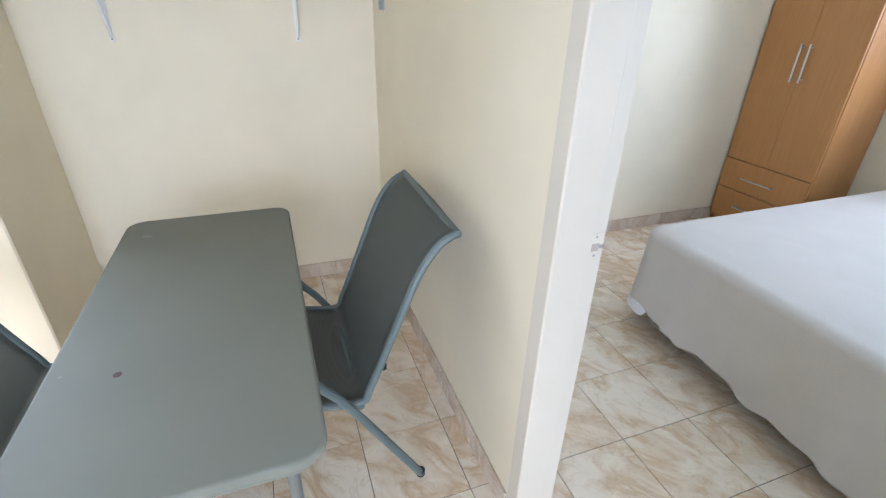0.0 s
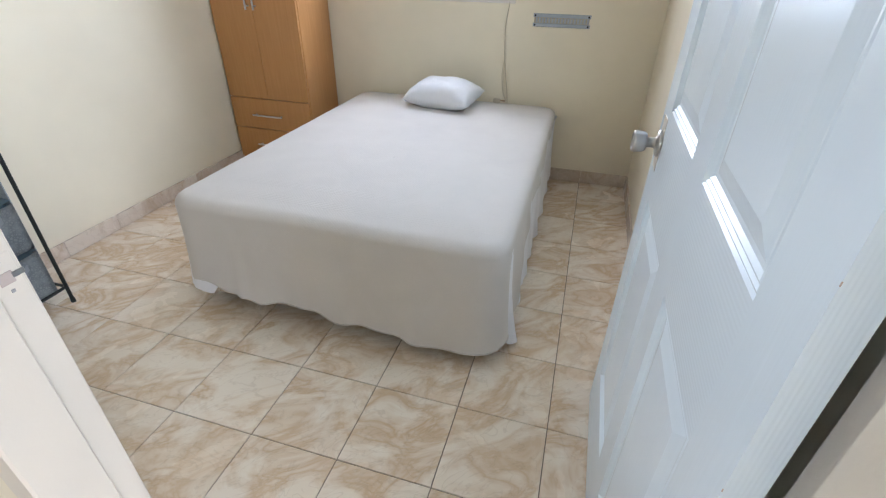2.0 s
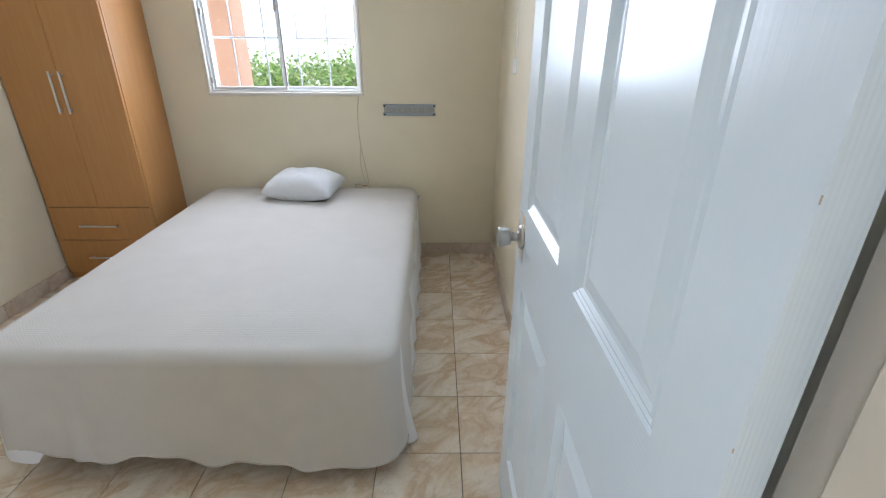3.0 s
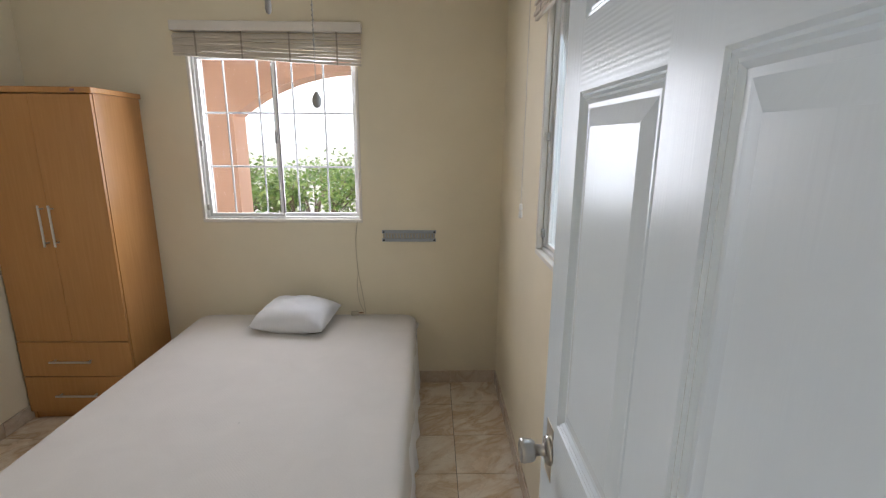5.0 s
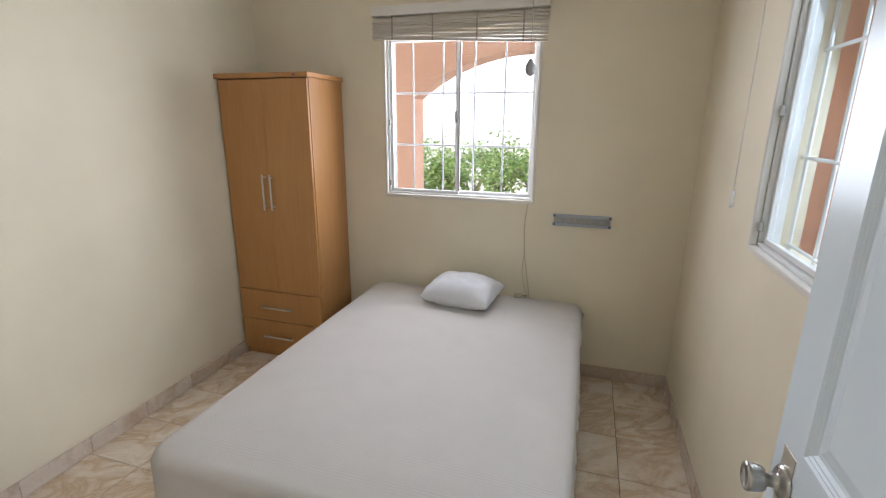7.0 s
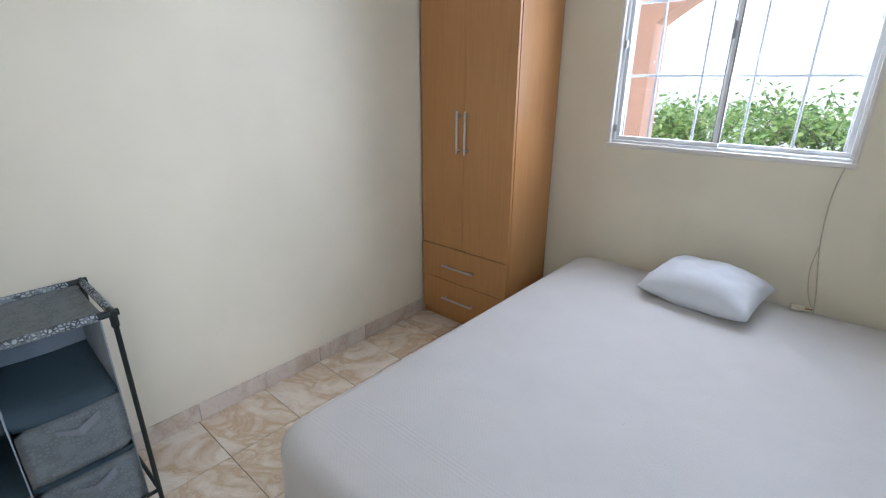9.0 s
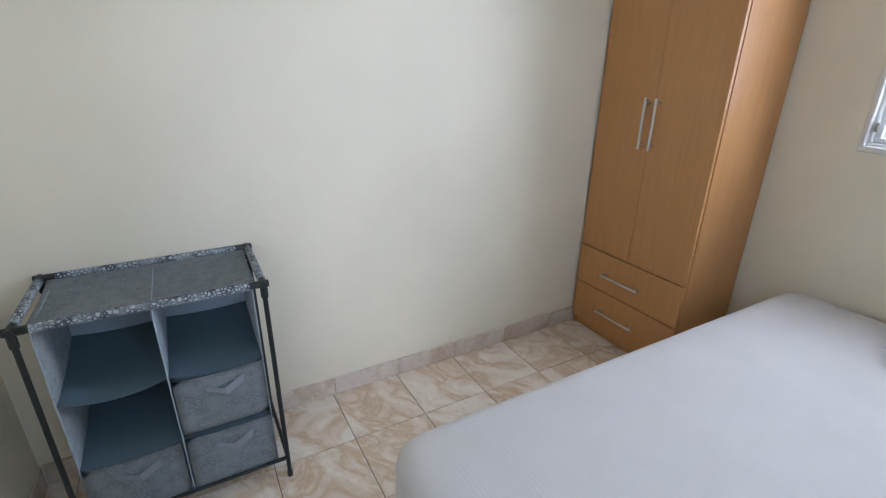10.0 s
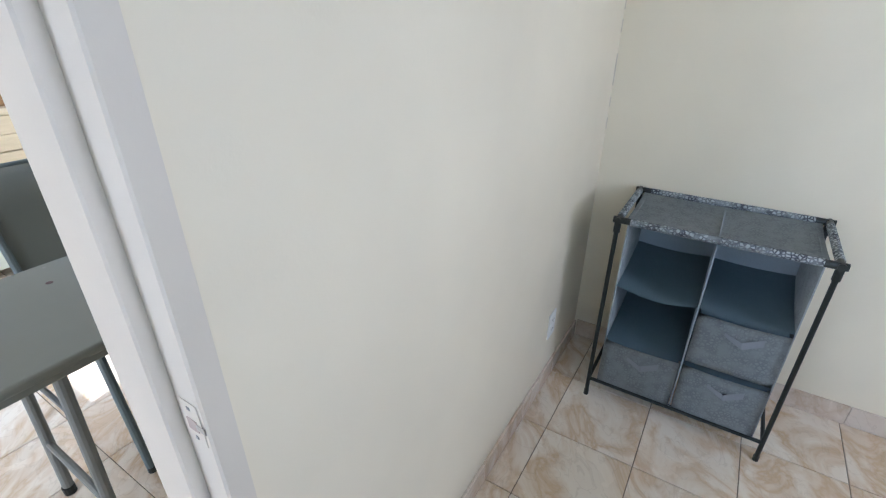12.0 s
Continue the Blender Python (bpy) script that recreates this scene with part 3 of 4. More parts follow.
for x, y, zb, kind_ in ((0.54, 0.75, 1.743, 1), (0.339, 1.06, 2.036, 0)):
    ch = thing("pull_chain", "fine bead pull chain of the ceiling fan with a dark pendant" if kind_ else "short fan pull chain with an oblong dark pendant", "pull chain", pose(x, y, CEIL))
    part("mount", lathe([(0.012, 0.0), (0.012, -0.006), (0.004, -0.012)], 12), steel, ch)
    part("chain", tube([(0, 0, -0.01), (0.001, 0, (zb - CEIL) * 0.5), (0, 0, zb - CEIL + 0.03)], 0.0011, 6), steel, ch)
    if kind_:
        part("pendant", lathe([(0.002, 0.024), (0.005, 0.020), (0.0105, 0.010), (0.012, 0.0), (0.0095, -0.010), (0.003, -0.015)], 14), grey_alu, ch, "round dark pendant", True, pose(0, 0, zb - CEIL))
        for q in range(9):
            part("bead", lathe([(0.001, 0.004), (0.0034, 0.0), (0.001, -0.004)], 8), steel, ch, "", True, pose(0, 0, zb - CEIL + 0.13 + 0.011 * q))
    else:
        part("pendant", lathe([(0.002, 0.045), (0.006, 0.038), (0.0085, 0.015), (0.010, -0.008), (0.007, -0.02), (0.002, -0.024)], 14), grey_alu, ch, "oblong dark pendant", True, pose(0, 0, zb - CEIL))


crack = bmesh.new()
rnd = random.Random(4)
z = 1.0
while z < 2.3:
    ln = rnd.uniform(0.02, 0.12)
    dx = rnd.uniform(0.0, 0.004)
    add_box(crack, (WX - 0.001, PY - 0.001, z), (WX + 0.003 + dx, PY + 0.0035, z + ln))
    z += ln + rnd.uniform(0.01, 0.09)
structure("trim_corner_crack", crack, simple("grey_filler", (0.64, 0.58, 0.48), 0.9), "broken line of old filler in the wall corner", "filler")


# ---- wardrobe ----
def wardrobe():
    x0, x1, y0, y1, top = -1.572, -0.927, 2.086, 2.495, 1.872
    wd = thing("wardrobe", "honey-coloured beech laminate wardrobe with two doors and two drawers", "wardrobe", pose(x0, y0, 0))
    W, D = x1 - x0, y1 - y0
    carc = bmesh.new()
    add_box(carc, (0, 0.02, 0.0), (0.016, D, top), 0.001)
    add_box(carc, (W - 0.016, 0.02, 0.0), (W, D, top), 0.001)
    add_box(carc, (0.016, D - 0.008, 0.05), (W - 0.016, D, top))
    add_box(carc, (0.016, 0.03, 0.05), (W - 0.016, D - 0.008, 0.066))
    add_box(carc, (0.016, 0.03, 0.49), (W - 0.016, D - 0.008, 0.506))
    part("body", carc, beech, wd)
    part("plinth", box((0.016, 0.03, 0.0), (W - 0.016, 0.045, 0.05)), beech, wd)
    part("top_board", box((-0.012, -0.012, top), (W + 0.014, D, top + 0.03), 0.005, 2), beech, wd)
    part("badge", box((W - 0.09, -0.0135, top + 0.009), (W - 0.068, -0.0118, top + 0.020), 0.001), simple("violet_badge", (0.16, 0.08, 0.16), 0.4), wd, "small violet badge")
    mid = W / 2
    for k, (a, b) in enumerate(((0.003, mid - 0.0015), (mid + 0.0015, W - 0.003))):
        off = 0.0 if k else 0.004
        dr = part("door", box((a, off, 0.502), (b, 0.018 + off, top - 0.005), 0.0015), beech, wd)
        hx = mid - 0.028 if k == 0 else mid + 0.028
        hd = bmesh.new()
        add_box(hd, (hx - 0.0055, -0.033, 1.068), (hx + 0.0055, -0.024, 1.296), 0.002)
        for z in (1.085, 1.272):
            add_box(hd, (hx - 0.004, -0.024, z), (hx + 0.004, off, z + 0.008))
        part("handle", hd, alu_handle, dr, "satin aluminium bar handle")
    for z0, z1, hz in ((0.283, 0.497, 0.385), (0.054, 0.278, 0.168)):
        dw = part("drawer", box((0.003, 0.0, z0), (W - 0.003, 0.018, z1), 0.0015), beech, wd)
        hd = bmesh.new()
        add_box(hd, (mid - 0.135, -0.033, hz - 0.0055), (mid + 0.105, -0.024, hz + 0.0055), 0.002)
        for x in (mid - 0.12, mid + 0.082):
            add_box(hd, (x, -0.024, hz - 0.004), (x + 0.008, 0.0, hz + 0.004))
        part("handle", hd, alu_handle, dw, "satin aluminium bar handle")


wardrobe()


# ---- bed ----
BX0, BX1, BY0, BY1, BTOP = -0.635, 0.672, 0.592, 2.42, 0.543


def ring_point(u, grow, rad):
    """A point on a rounded rectangle round the mattress, u from 0 to 1, and its outward normal; begins at the head on the east side and runs to the foot."""
    x0, x1, y0, y1 = BX0 - grow, BX1 + grow, BY0 - grow, BY1 + min(grow, 0.03)
    r = max(rad + grow, 0.004)
    a, b = x1 - x0 - 2 * r, y1 - y0 - 2 * r
    q = math.pi * r / 2
    segs = [("e", b), ("se", q), ("s", a), ("sw", q), ("w", b), ("nw", q), ("n", a), ("ne", q)]
    s = u * sum(v for _, v in segs)
    for nm, ln in segs:
        if s <= ln or nm == "ne":
            f = min(s / max(ln, 1e-6), 1)
            break
        s -= ln
    if nm == "e":
        return Vector((x1, y1 - r - f * b, 0)), Vector((1, 0, 0))
    if nm == "s":
        return Vector((x1 - r - f * a, y0, 0)), Vector((0, -1, 0))
    if nm == "w":
        return Vector((x0, y0 + r + f * b, 0)), Vector((-1, 0, 0))
    if nm == "n":
        return Vector((x0 + r + f * a, y1, 0)), Vector((0, 1, 0))
    start, cx, cy = {"se": (0, x1 - r, y0 + r), "sw": (-90, x0 + r, y0 + r), "nw": (-180, x0 + r, y1 - r), "ne": (-270, x1 - r, y1 - r)}[nm]
    ang = radians(start - 90 * f)
    d = Vector((math.cos(ang), math.sin(ang), 0))
    return Vector((cx, cy, 0)) + d * r, d


def drape(hem, flare, wave, topz, n=300, lift=0.0, lump=0.004):
    """A cloth over the mattress: top, a rounded edge and hanging sides down to hem(u)."""
    bm = bmesh.new()
    rings = []
    for k in range(13):
        ins = 0.62 * (1 - k / 12)
        rings.append([(ring_point(i / n, -ins, 0.045)[0], 0.0) for i in range(n)])
    verts = []
    for k, ring in enumerate(rings):
        row = []
        for p, _ in ring:
            z = topz + lump * (noise.noise(p * 3.1) + 0.5 * noise.noise(p * 7.3)) - 0.012 * (k / 12) ** 5
            row.append(bm.verts.new((p.x, p.y, z + lift)))
        verts.append(row)
    rr = 0.055
    for k in range(1, 7):
        a = radians(90 * k / 6)
        row = []
        for i in range(n):
            p, d = ring_point(i / n, 0, 0.045)
            q = p + d * rr * math.sin(a)
            row.append(bm.verts.new((q.x, q.y, topz - 0.012 * math.cos(a) + lift - rr * (1 - math.cos(a)) + 0.3 * lump * noise.noise(p * 5))))
        verts.append(row)
    rows = 9
    for k in range(1, rows + 1):
        f = k / rows
        row = []
        for i in range(n):
            u = i / n
            p, d = ring_point(u, 0, 0.045)
            z1 = hem(u)
            z = topz - rr + lift - f * (topz - rr - z1)
            q = p + d * (rr + flare * f * (topz - z) / topz + wave(u) * f * f)
            row.append(bm.verts.new((q.x, q.y, z)))
        verts.append(row)
    for a, b in zip(verts, verts[1:]):
        for i in range(n):
            j = (i + 1) % n
            bm.faces.new((a[i], a[j], b[j], b[i]))
    bm.faces.new(verts[0])
    bmesh.ops.recalc_face_normals(bm, faces=bm.faces[:])
    return bm


def ramp01(x, a, b):
    t = min(max((x - a) / (b - a), 0), 1)
    return t * t * (3 - 2 * t)


# perimeter fractions: east side 0 to .27, foot .29 to .48, west side .50 to .77, head the rest
def spread_hem(u):
    if u < 0.282:
        return 0.50 - 0.12 * ramp01(u, 0.0, 0.17) - 0.31 * ramp01(u, 0.16, 0.282)
    if u < 0.49:
        f = ramp01(u, 0.28, 0.48)
        return 0.066 + 0.056 * f + 0.012 * math.sin(u * 95) + 0.006 * math.sin(u * 210) + 0.02 * ramp01(u, 0.465, 0.49)
    if u < 0.77:
        return 0.14 + 0.25 * ramp01(u, 0.49, 0.58)
    return 0.46


def spread_wave(u):
    fold = 0.018 * math.exp(-((u - 0.455) / 0.004) ** 2) + 0.014 * math.exp(-((u - 0.33) / 0.006) ** 2)
    return 0.005 * math.sin(u * 60) + 0.005 * math.sin(u * 131 + 1) + 0.003 * math.sin(u * 233) + fold


def on_side(u):
    """1 on the long sides and at the corners, 0 along the foot."""
    return 1 - ramp01(u, 0.276, 0.290) * (1 - ramp01(u, 0.468, 0.482))


def sheet_wave(u):
    side = on_side(u)
    return side * (0.009 * math.sin(u * 170) + 0.006 * math.sin(u * 301 + 2) + 0.03 * max(0, 1 - abs(u - 0.272) / 0.012) + 0.008 * max(0, 1 - abs(u - 0.492) / 0.02)) - 0.03 * (1 - side)


def sheet_hem(u):
    return 0.022 + 0.006 * math.sin(u * 90) + 0.16 * (1 - on_side(u)) + (0.06 * ramp01(u, 0.10, 0.03) if u < 0.1 else 0) + (0.07 if u > 0.47 else 0)


bed = thing("bed", "double bed with a low base hidden under white linen", "bed", pose(0, 0, 0))
part("mattress", box((BX0 + 0.01, BY0 + 0.01, 0.29), (BX1 - 0.01, BY1 - 0.005, BTOP - 0.02), 0.04, 3), sheet_cloth, bed)
part("base", box((BX0 + 0.02, BY0 + 0.02, 0.10), (BX1 - 0.02, BY1 - 0.02, 0.289), 0.01), plain_blue, bed)
for x in (BX0 + 0.08, BX1 - 0.08):
    for y in (BY0 + 0.08, BY1 - 0.1):
        part("leg", tube([(x, y, 0), (x, y, 0.1)], 0.025, 10), black_metal, bed)
tagged(part("bed_sheet", drape(sheet_hem, 0.018, sheet_wave, BTOP - 0.012, 360), sheet_cloth, None, "", True), "white fitted sheet hanging to the floor under the coverlet", "sheet")
spread = tagged(part("coverlet", drape(spread_hem, 0.03, spread_wave, BTOP, 360), spread_cloth, None, "", True), "smooth off-white woven coverlet spread over the bed", "coverlet")


# stitched edge along the coverlet's hem at the foot
hem_line = []
for k in range(120):
    u = 0.274 + 0.214 * k / 119
    p, d = ring_point(u, 0, 0.045)
    q = p + d * (0.055 + 0.03 * (BTOP - spread_hem(u)) / BTOP + spread_wave(u))
    hem_line.append((q.x, q.y, spread_hem(u)))
part("stitched_hem", tube(hem_line, 0.0028, 6), spread_cloth, spread, "narrow stitched hem", True)


def pillow_mesh(w, d, h):
    bm = bmesh.new()
    n = 26
    grid = {}
    for side in (1, -1):
        for i in range(n + 1):
            for j in range(n + 1):
                u, v = 2 * i / n - 1, 2 * j / n - 1
                edge = i in (0, n) or j in (0, n)
                if side < 0 and edge:
                    grid[side, i, j] = grid[1, i, j]
                    continue
                px = u * w / 2 * (1 - 0.05 * (1 - v * v) * abs(u) ** 3) * (1 - 0.01 * abs(v * u) ** 5)
                py = v * d / 2 * (1 - 0.05 * (1 - u * u) * abs(v) ** 3) * (1 - 0.01 * abs(v * u) ** 5)
                fat = max(0.0, (1 - abs(u) ** 2.7) * (1 - abs(v) ** 2.7)) ** 0.52
                z = side * h * 0.5 * fat * (1.0 if side > 0 else 0.7) + 0.010 * (noise.noise((u * 2.3, v * 2.3, side * 3.0)) + 0.5 * noise.noise((u * 6.0, v * 5.0, side * 7.0))) * (0 if edge else 1)
                grid[side, i, j] = bm.verts.new((px, py, z))
    for side in (1, -1):
        for i in range(n):
            for j in range(n):
                q = [grid[side, i, j], grid[side, i + 1, j], grid[side, i + 1, j + 1], grid[side, i, j + 1]]
                bm.faces.new(q if side > 0 else q[::-1])
    return bm


tagged(part("pillow", pillow_mesh(0.45, 0.36, 0.21), pillow_cloth, None, "", True, pose(0.0, 2.24, BTOP + 0.056, 4, 0, -7)), "small plump white pillow lying on the bed", "pillow")


# ---- fabric shelf unit ----
def fabric_shelf():
    x0, x1, y0, y1, top = -1.565, -1.212, -0.243, 0.362, 0.785
    s = thing("fabric_shelf", "grey-blue printed fabric shelf unit on a black tube frame", "shelf unit", pose(x0, y0, 0))
    D, W = x1 - x0, y1 - y0
    fr = {}
    for y in (0.0, W):
        for x in (0.0, D):
            part("leg", tube([(x, y, 0.0), (x, y, top - 0.01)], 0.0078, 10), black_metal, s)
            part("foot", tube([(x, y, 0.0), (x, y, 0.02)], 0.0098, 10), black_metal, s)
            cn = bmesh.new()
            sx, sy = (1 if x == 0 else -1), (1 if y == 0 else -1)
            add_tube(cn, [(x - sx * 0.012, y, top), (x + sx * 0.045, y, top)], 0.0115, 10)
            add_tube(cn, [(x, y - sy * 0.016, top), (x, y + sy * 0.05, top)], 0.0115, 10)
            add_tube(cn, [(x, y, top - 0.045), (x, y, top + 0.008)], 0.0115, 10)
            part("corner_joint", cn, black_metal, s)
    part("rod", tube([(0, 0.04, top), (0, W - 0.04, top)], 0.012, 10), pebble_bold, s)
    part("rod", tube([(D, 0.04, top), (D, W - 0.04, top)], 0.0125, 10), pebble_bold, s)
    for y in (0.0, W):
        part("rod", tube([(0.03, y, top), (D - 0.03, y, top)], 0.0125, 10), pebble_bold, s)
    for y in (0.0, W):
        part("rod", tube([(0, y, 0.085), (D, y, 0.085)], 0.007, 8), black_metal, s)
    for x in (0.0, D):
        part("rod", tube([(x, 0.0, 0.085), (x, W, 0.085)], 0.007, 8), black_metal, s)
    # slung top
    bm = bmesh.new()
    n = 16
    g = [[bm.verts.new((D * i / n, 0.018 + (W - 0.036) * j / n, top - 0.002 - 0.014 * math.sin(math.pi * i / n) ** 0.7 - 0.004 * math.sin(math.pi * j / n))) for j in range(n + 1)] for i in range(n + 1)]
    for i in range(n):
        for j in range(n):
            bm.faces.new((g[i][j], g[i][j + 1], g[i + 1][j + 1], g[i + 1][j]))
    bmesh.ops.solidify(bm, geom=bm.faces[:], thickness=0.003)
    part("top_cloth", bm, pebble, s, "", True)
    part("seam", box((0.03, W / 2 - 0.0015, top - 0.019), (D - 0.03, W / 2 + 0.0015, top - 0.0165)), plain_blue, s)
    # hanging side, middle and back cloths, a little inside the frame
    a, b, m = 0.032, W - 0.032, W / 2
    z0, z1 = 0.075, top - 0.012
    for y in (a, b):
        part("side_cloth", box((0.012, y - 0.002, z0), (D - 0.012, y + 0.002, z1)), pebble, s)
    part("middle_cloth", box((0.012, m - 0.002, z0), (D - 0.006, m + 0.002, z1)), pale_blue, s)
    part("back_cloth", box((0.008, a, z0), (0.012, b, z1)), pale_blue, s)
    part("hem_rail", box((D - 0.012, a, 0.073), (D - 0.002, b, 0.094), 0.003), pebble_bold, s)
    row = (z1 - z0) / 3

    def slung(ya, yb, zf, zb, drop):
        q = bmesh.new()
        n = 12
        g = []
        for i in range(n + 1):
            u = i / n
            g.append([q.verts.new((0.014 + u * (D - 0.020), ya + (yb - ya) * j / n, zb + (zf - zb) * u - drop * math.sin(math.pi * j / n) * (0.4 + 0.6 * u) - 0.010 * math.sin(math.pi * u))) for j in range(n + 1)])
        for i in range(n):
            for j in range(n):
                q.faces.new((g[i][j], g[i][j + 1], g[i + 1][j + 1], g[i + 1][j]))
        bmesh.ops.solidify(q, geom=q.faces[:], thickness=0.004)
        return q

    for ya, yb, levels in ((a + 0.003, m - 0.003, ((1, 0.008), (2, 0.022))), (m + 0.003, b - 0.003, ((1, 0.004), (2, 0.016)))):
        for k, drop in levels:
            z = z0 + row * k
            part("shelf_cloth", slung(ya, yb, z - 0.008, z + 0.035, drop), plain_blue, s, "sagging plain blue shelf cloth", True)
    # soft drawers
    for ya, yb, k, gap in ((a + 0.004, m - 0.006, 0, 0.014), (m + 0.006, b - 0.004, 0, 0.012), (m + 0.006, b - 0.004, 1, 0.022)):
        zb, zt = z0 + row * k + 0.006, z0 + row * (k + 1) - gap
        q = bmesh.new()
        n = 10
        face = []
        for i in range(n + 1):
            face.append([q.verts.new((D - 0.002 + 0.006 * math.sin(math.pi * j / n) * math.sin(math.pi * i / n), ya + (yb - ya) * j / n, zb + (zt - zb) * i / n - (0.006 * math.sin(math.pi * j / n) if i == n else 0))) for j in range(n + 1)])
        for i in range(n):
            for j in range(n):
                q.faces.new((face[i][j], face[i][j + 1], face[i + 1][j + 1], face[i + 1][j]))
        bmesh.ops.solidify(q, geom=q.faces[:], thickness=0.005)
        dw = part("drawer", q, pebble, s, "soft printed fabric drawer", True)
        part("drawer_box", box((0.02, ya + 0.004, zb), (D - 0.010, yb - 0.004, zt - 0.012)), plain_blue, s)
        # folded pull tab
        t = bmesh.new()
        cy, cz = (ya + yb) / 2 + 0.012, zt - 0.052
        q1 = [(-0.055, 0.012), (-0.005, -0.004), (0.055, 0.026), (0.055, -0.002), (0.0, -0.030), (-0.055, -0.002)]
        f1 = [t.verts.new((D + 0.012 + (0.006 if abs(yy) < 0.02 else -0.002), cy + yy, cz + zz)) for yy, zz in q1]
        t.faces.new((f1[0], f1[1], f1[4], f1[5]))
        t.faces.new((f1[1], f1[2], f1[3], f1[4]))
        bmesh.ops.solidify(t, geom=t.faces[:], thickness=0.003)
        part("pull_tab", t, tab_cloth, dw, "folded fabric pull tab")


fabric_shelf()


# ---- dining corner ----
def rounded_slab(x0, x1, y0, y1, z0, z1, r, bevel):
    bm = bmesh.new()
    out = []
    for cx, cy, a0 in ((x1 - r, y1 - r, 0), (x0 + r, y1 - r, 90), (x0 + r, y0 + r, 180), (x1 - r, y0 + r, 270)):
        for k in range(9):
            a = radians(a0 + 90 * k / 8)
            out.append((cx + r * math.cos(a), cy + r * math.sin(a)))
    f = bm.faces.new([bm.verts.new((x, y, z1)) for x, y in out])
    ex = bmesh.ops.extrude_face_region(bm, geom=[f])
    vs = [v for v in ex["geom"] if isinstance(v, bmesh.types.BMVert)]
    bmesh.ops.translate(bm, verts=vs, vec=(0, 0, z0 - z1))
    bmesh.ops.recalc_face_normals(bm, faces=bm.faces[:])
    rims = [e for e in bm.edges if abs(e.verts[0].co.z - e.verts[1].co.z) < 1e-6]
    bmesh.ops.bevel(bm, geom=rims, offset=bevel, segments=3, affect="EDGES", profile=0.5)
    return bm


table = thing("folding_table", "grey-green moulded plastic folding table with tube legs", "table", pose(0, 0, 0))
TX0, TX1, TY0, TY1, TZ = -0.895, 0.325, -1.635, -1.085, 0.742
part("tabletop", rounded_slab(TX0, TX1, TY0, TY1, TZ - 0.024, TZ, 0.06, 0.008), table_plastic, table)
part("skirt", rounded_slab(TX0 + 0.015, TX1 - 0.015, TY0 + 0.015, TY1 - 0.015, TZ - 0.048, TZ - 0.022, 0.05, 0.004), table_plastic, table)
part("burn_mark", lathe([(0.009, 0.0), (0.008, 0.0008)], 12), simple("burnt_spot", (0.09, 0.05, 0.045), 0.7), table, "small dark burn mark", False, pose(-0.025, -1.49, TZ))
for xx, lean in ((TX1 - 0.22, 0.03), (TX0 + 0.22, -0.03)):
    for y in (TY0 + 0.085, TY1 - 0.085):
        part("leg", tube([(xx, y, TZ - 0.04), (xx + lean, y, 0.0)], 0.0155, 12), table_leg, table)
        part("leg_cap", tube([(xx + lean, y, 0.0), (xx + lean, y, 0.03)], 0.018, 12), black_metal, table)
    part("crossbar", tube([(xx + lean * 0.7, TY0 + 0.085, 0.22), (xx + lean * 0.7, TY1 - 0.085, 0.22)], 0.011, 10), table_leg, table)
    part("brace", tube([(xx + lean * 0.3, (TY0 + TY1) / 2 - 0.05, TZ - 0.2), (xx - 0.25 * (1 if lean > 0 else -1), (TY0 + TY1) / 2, TZ - 0.045)], 0.007, 8), table_leg, table)
    part("brace", tube([(xx + lean * 0.3, TY0 + 0.085, TZ - 0.2), (xx + lean * 0.3, TY1 - 0.085, TZ - 0.2)], 0.007, 8), table_leg, table)


def sling_chair(name, m, label):
    """Faces -y; the origin lies on the floor under the seat's middle."""
    c = thing(name, label, "chair", m, group="chairs round the table")
    hw = 0.262
    side = smooth_path([(0, -0.20, 0.445), (0, -0.02, 0.415), (0, 0.145, 0.385), (0, 0.185, 0.44), (0, 0.26, 0.62), (0, 0.335, 0.80), (0, 0.395, 0.885), (0, 0.445, 0.915)], 6)
    for sx in (-1, 1):
        part("side_rail", tube([(sx * hw, p.y, p.z) for p in side], 0.0125, 10), chair_tube, c)
        # one bent tube: front foot, arm, rear foot
        ax = sx * (hw + 0.022)
        arm = smooth_path([(ax, -0.33, 0.008), (ax, -0.30, 0.30), (ax, -0.275, 0.52), (ax, -0.225, 0.592), (ax, -0.11, 0.605), (ax, -0.02, 0.568), (ax, 0.04, 0.495), (ax, 0.12, 0.385), (ax, 0.335, 0.008)], 6)
        part("bent_tube", tube(arm, 0.0135, 10), chair_tube, c)
        for y in (-0.33, 0.335):
            part("foot_cap", tube([(sx * (hw + 0.02), y, 0.0), (sx * (hw + 0.02), y, 0.022)], 0.0155, 10), black_metal, c)
    for y, z in ((-0.20, 0.445), (0.15, 0.375), (0.445, 0.915)):
        part("cross_tube", tube([(-hw - 0.01, y, z), (hw + 0.01, y, z)], 0.011, 10), chair_tube, c)
    bm = bmesh.new()
    n = 10
    g = []
    for i, p in enumerate(side):
        row = []
        for j in range(n + 1):
            u = 2 * j / n - 1
            sag = 0.012 * (1 - u * u)
            row.append(bm.verts.new((u * hw, p.y + (sag if p.z > 0.46 else 0), p.z + 0.008 - (sag if p.z <= 0.46 else 0))))
        g.append(row)
    for a, b in zip(g, g[1:]):
        for j in range(n):
            bm.faces.new((a[j], a[j + 1], b[j + 1], b[j]))
    bmesh.ops.solidify(bm, geom=bm.faces[:], thickness=0.004)
    part("sling", bm, sling, c, "charcoal woven sling seat and back", True)
    return c


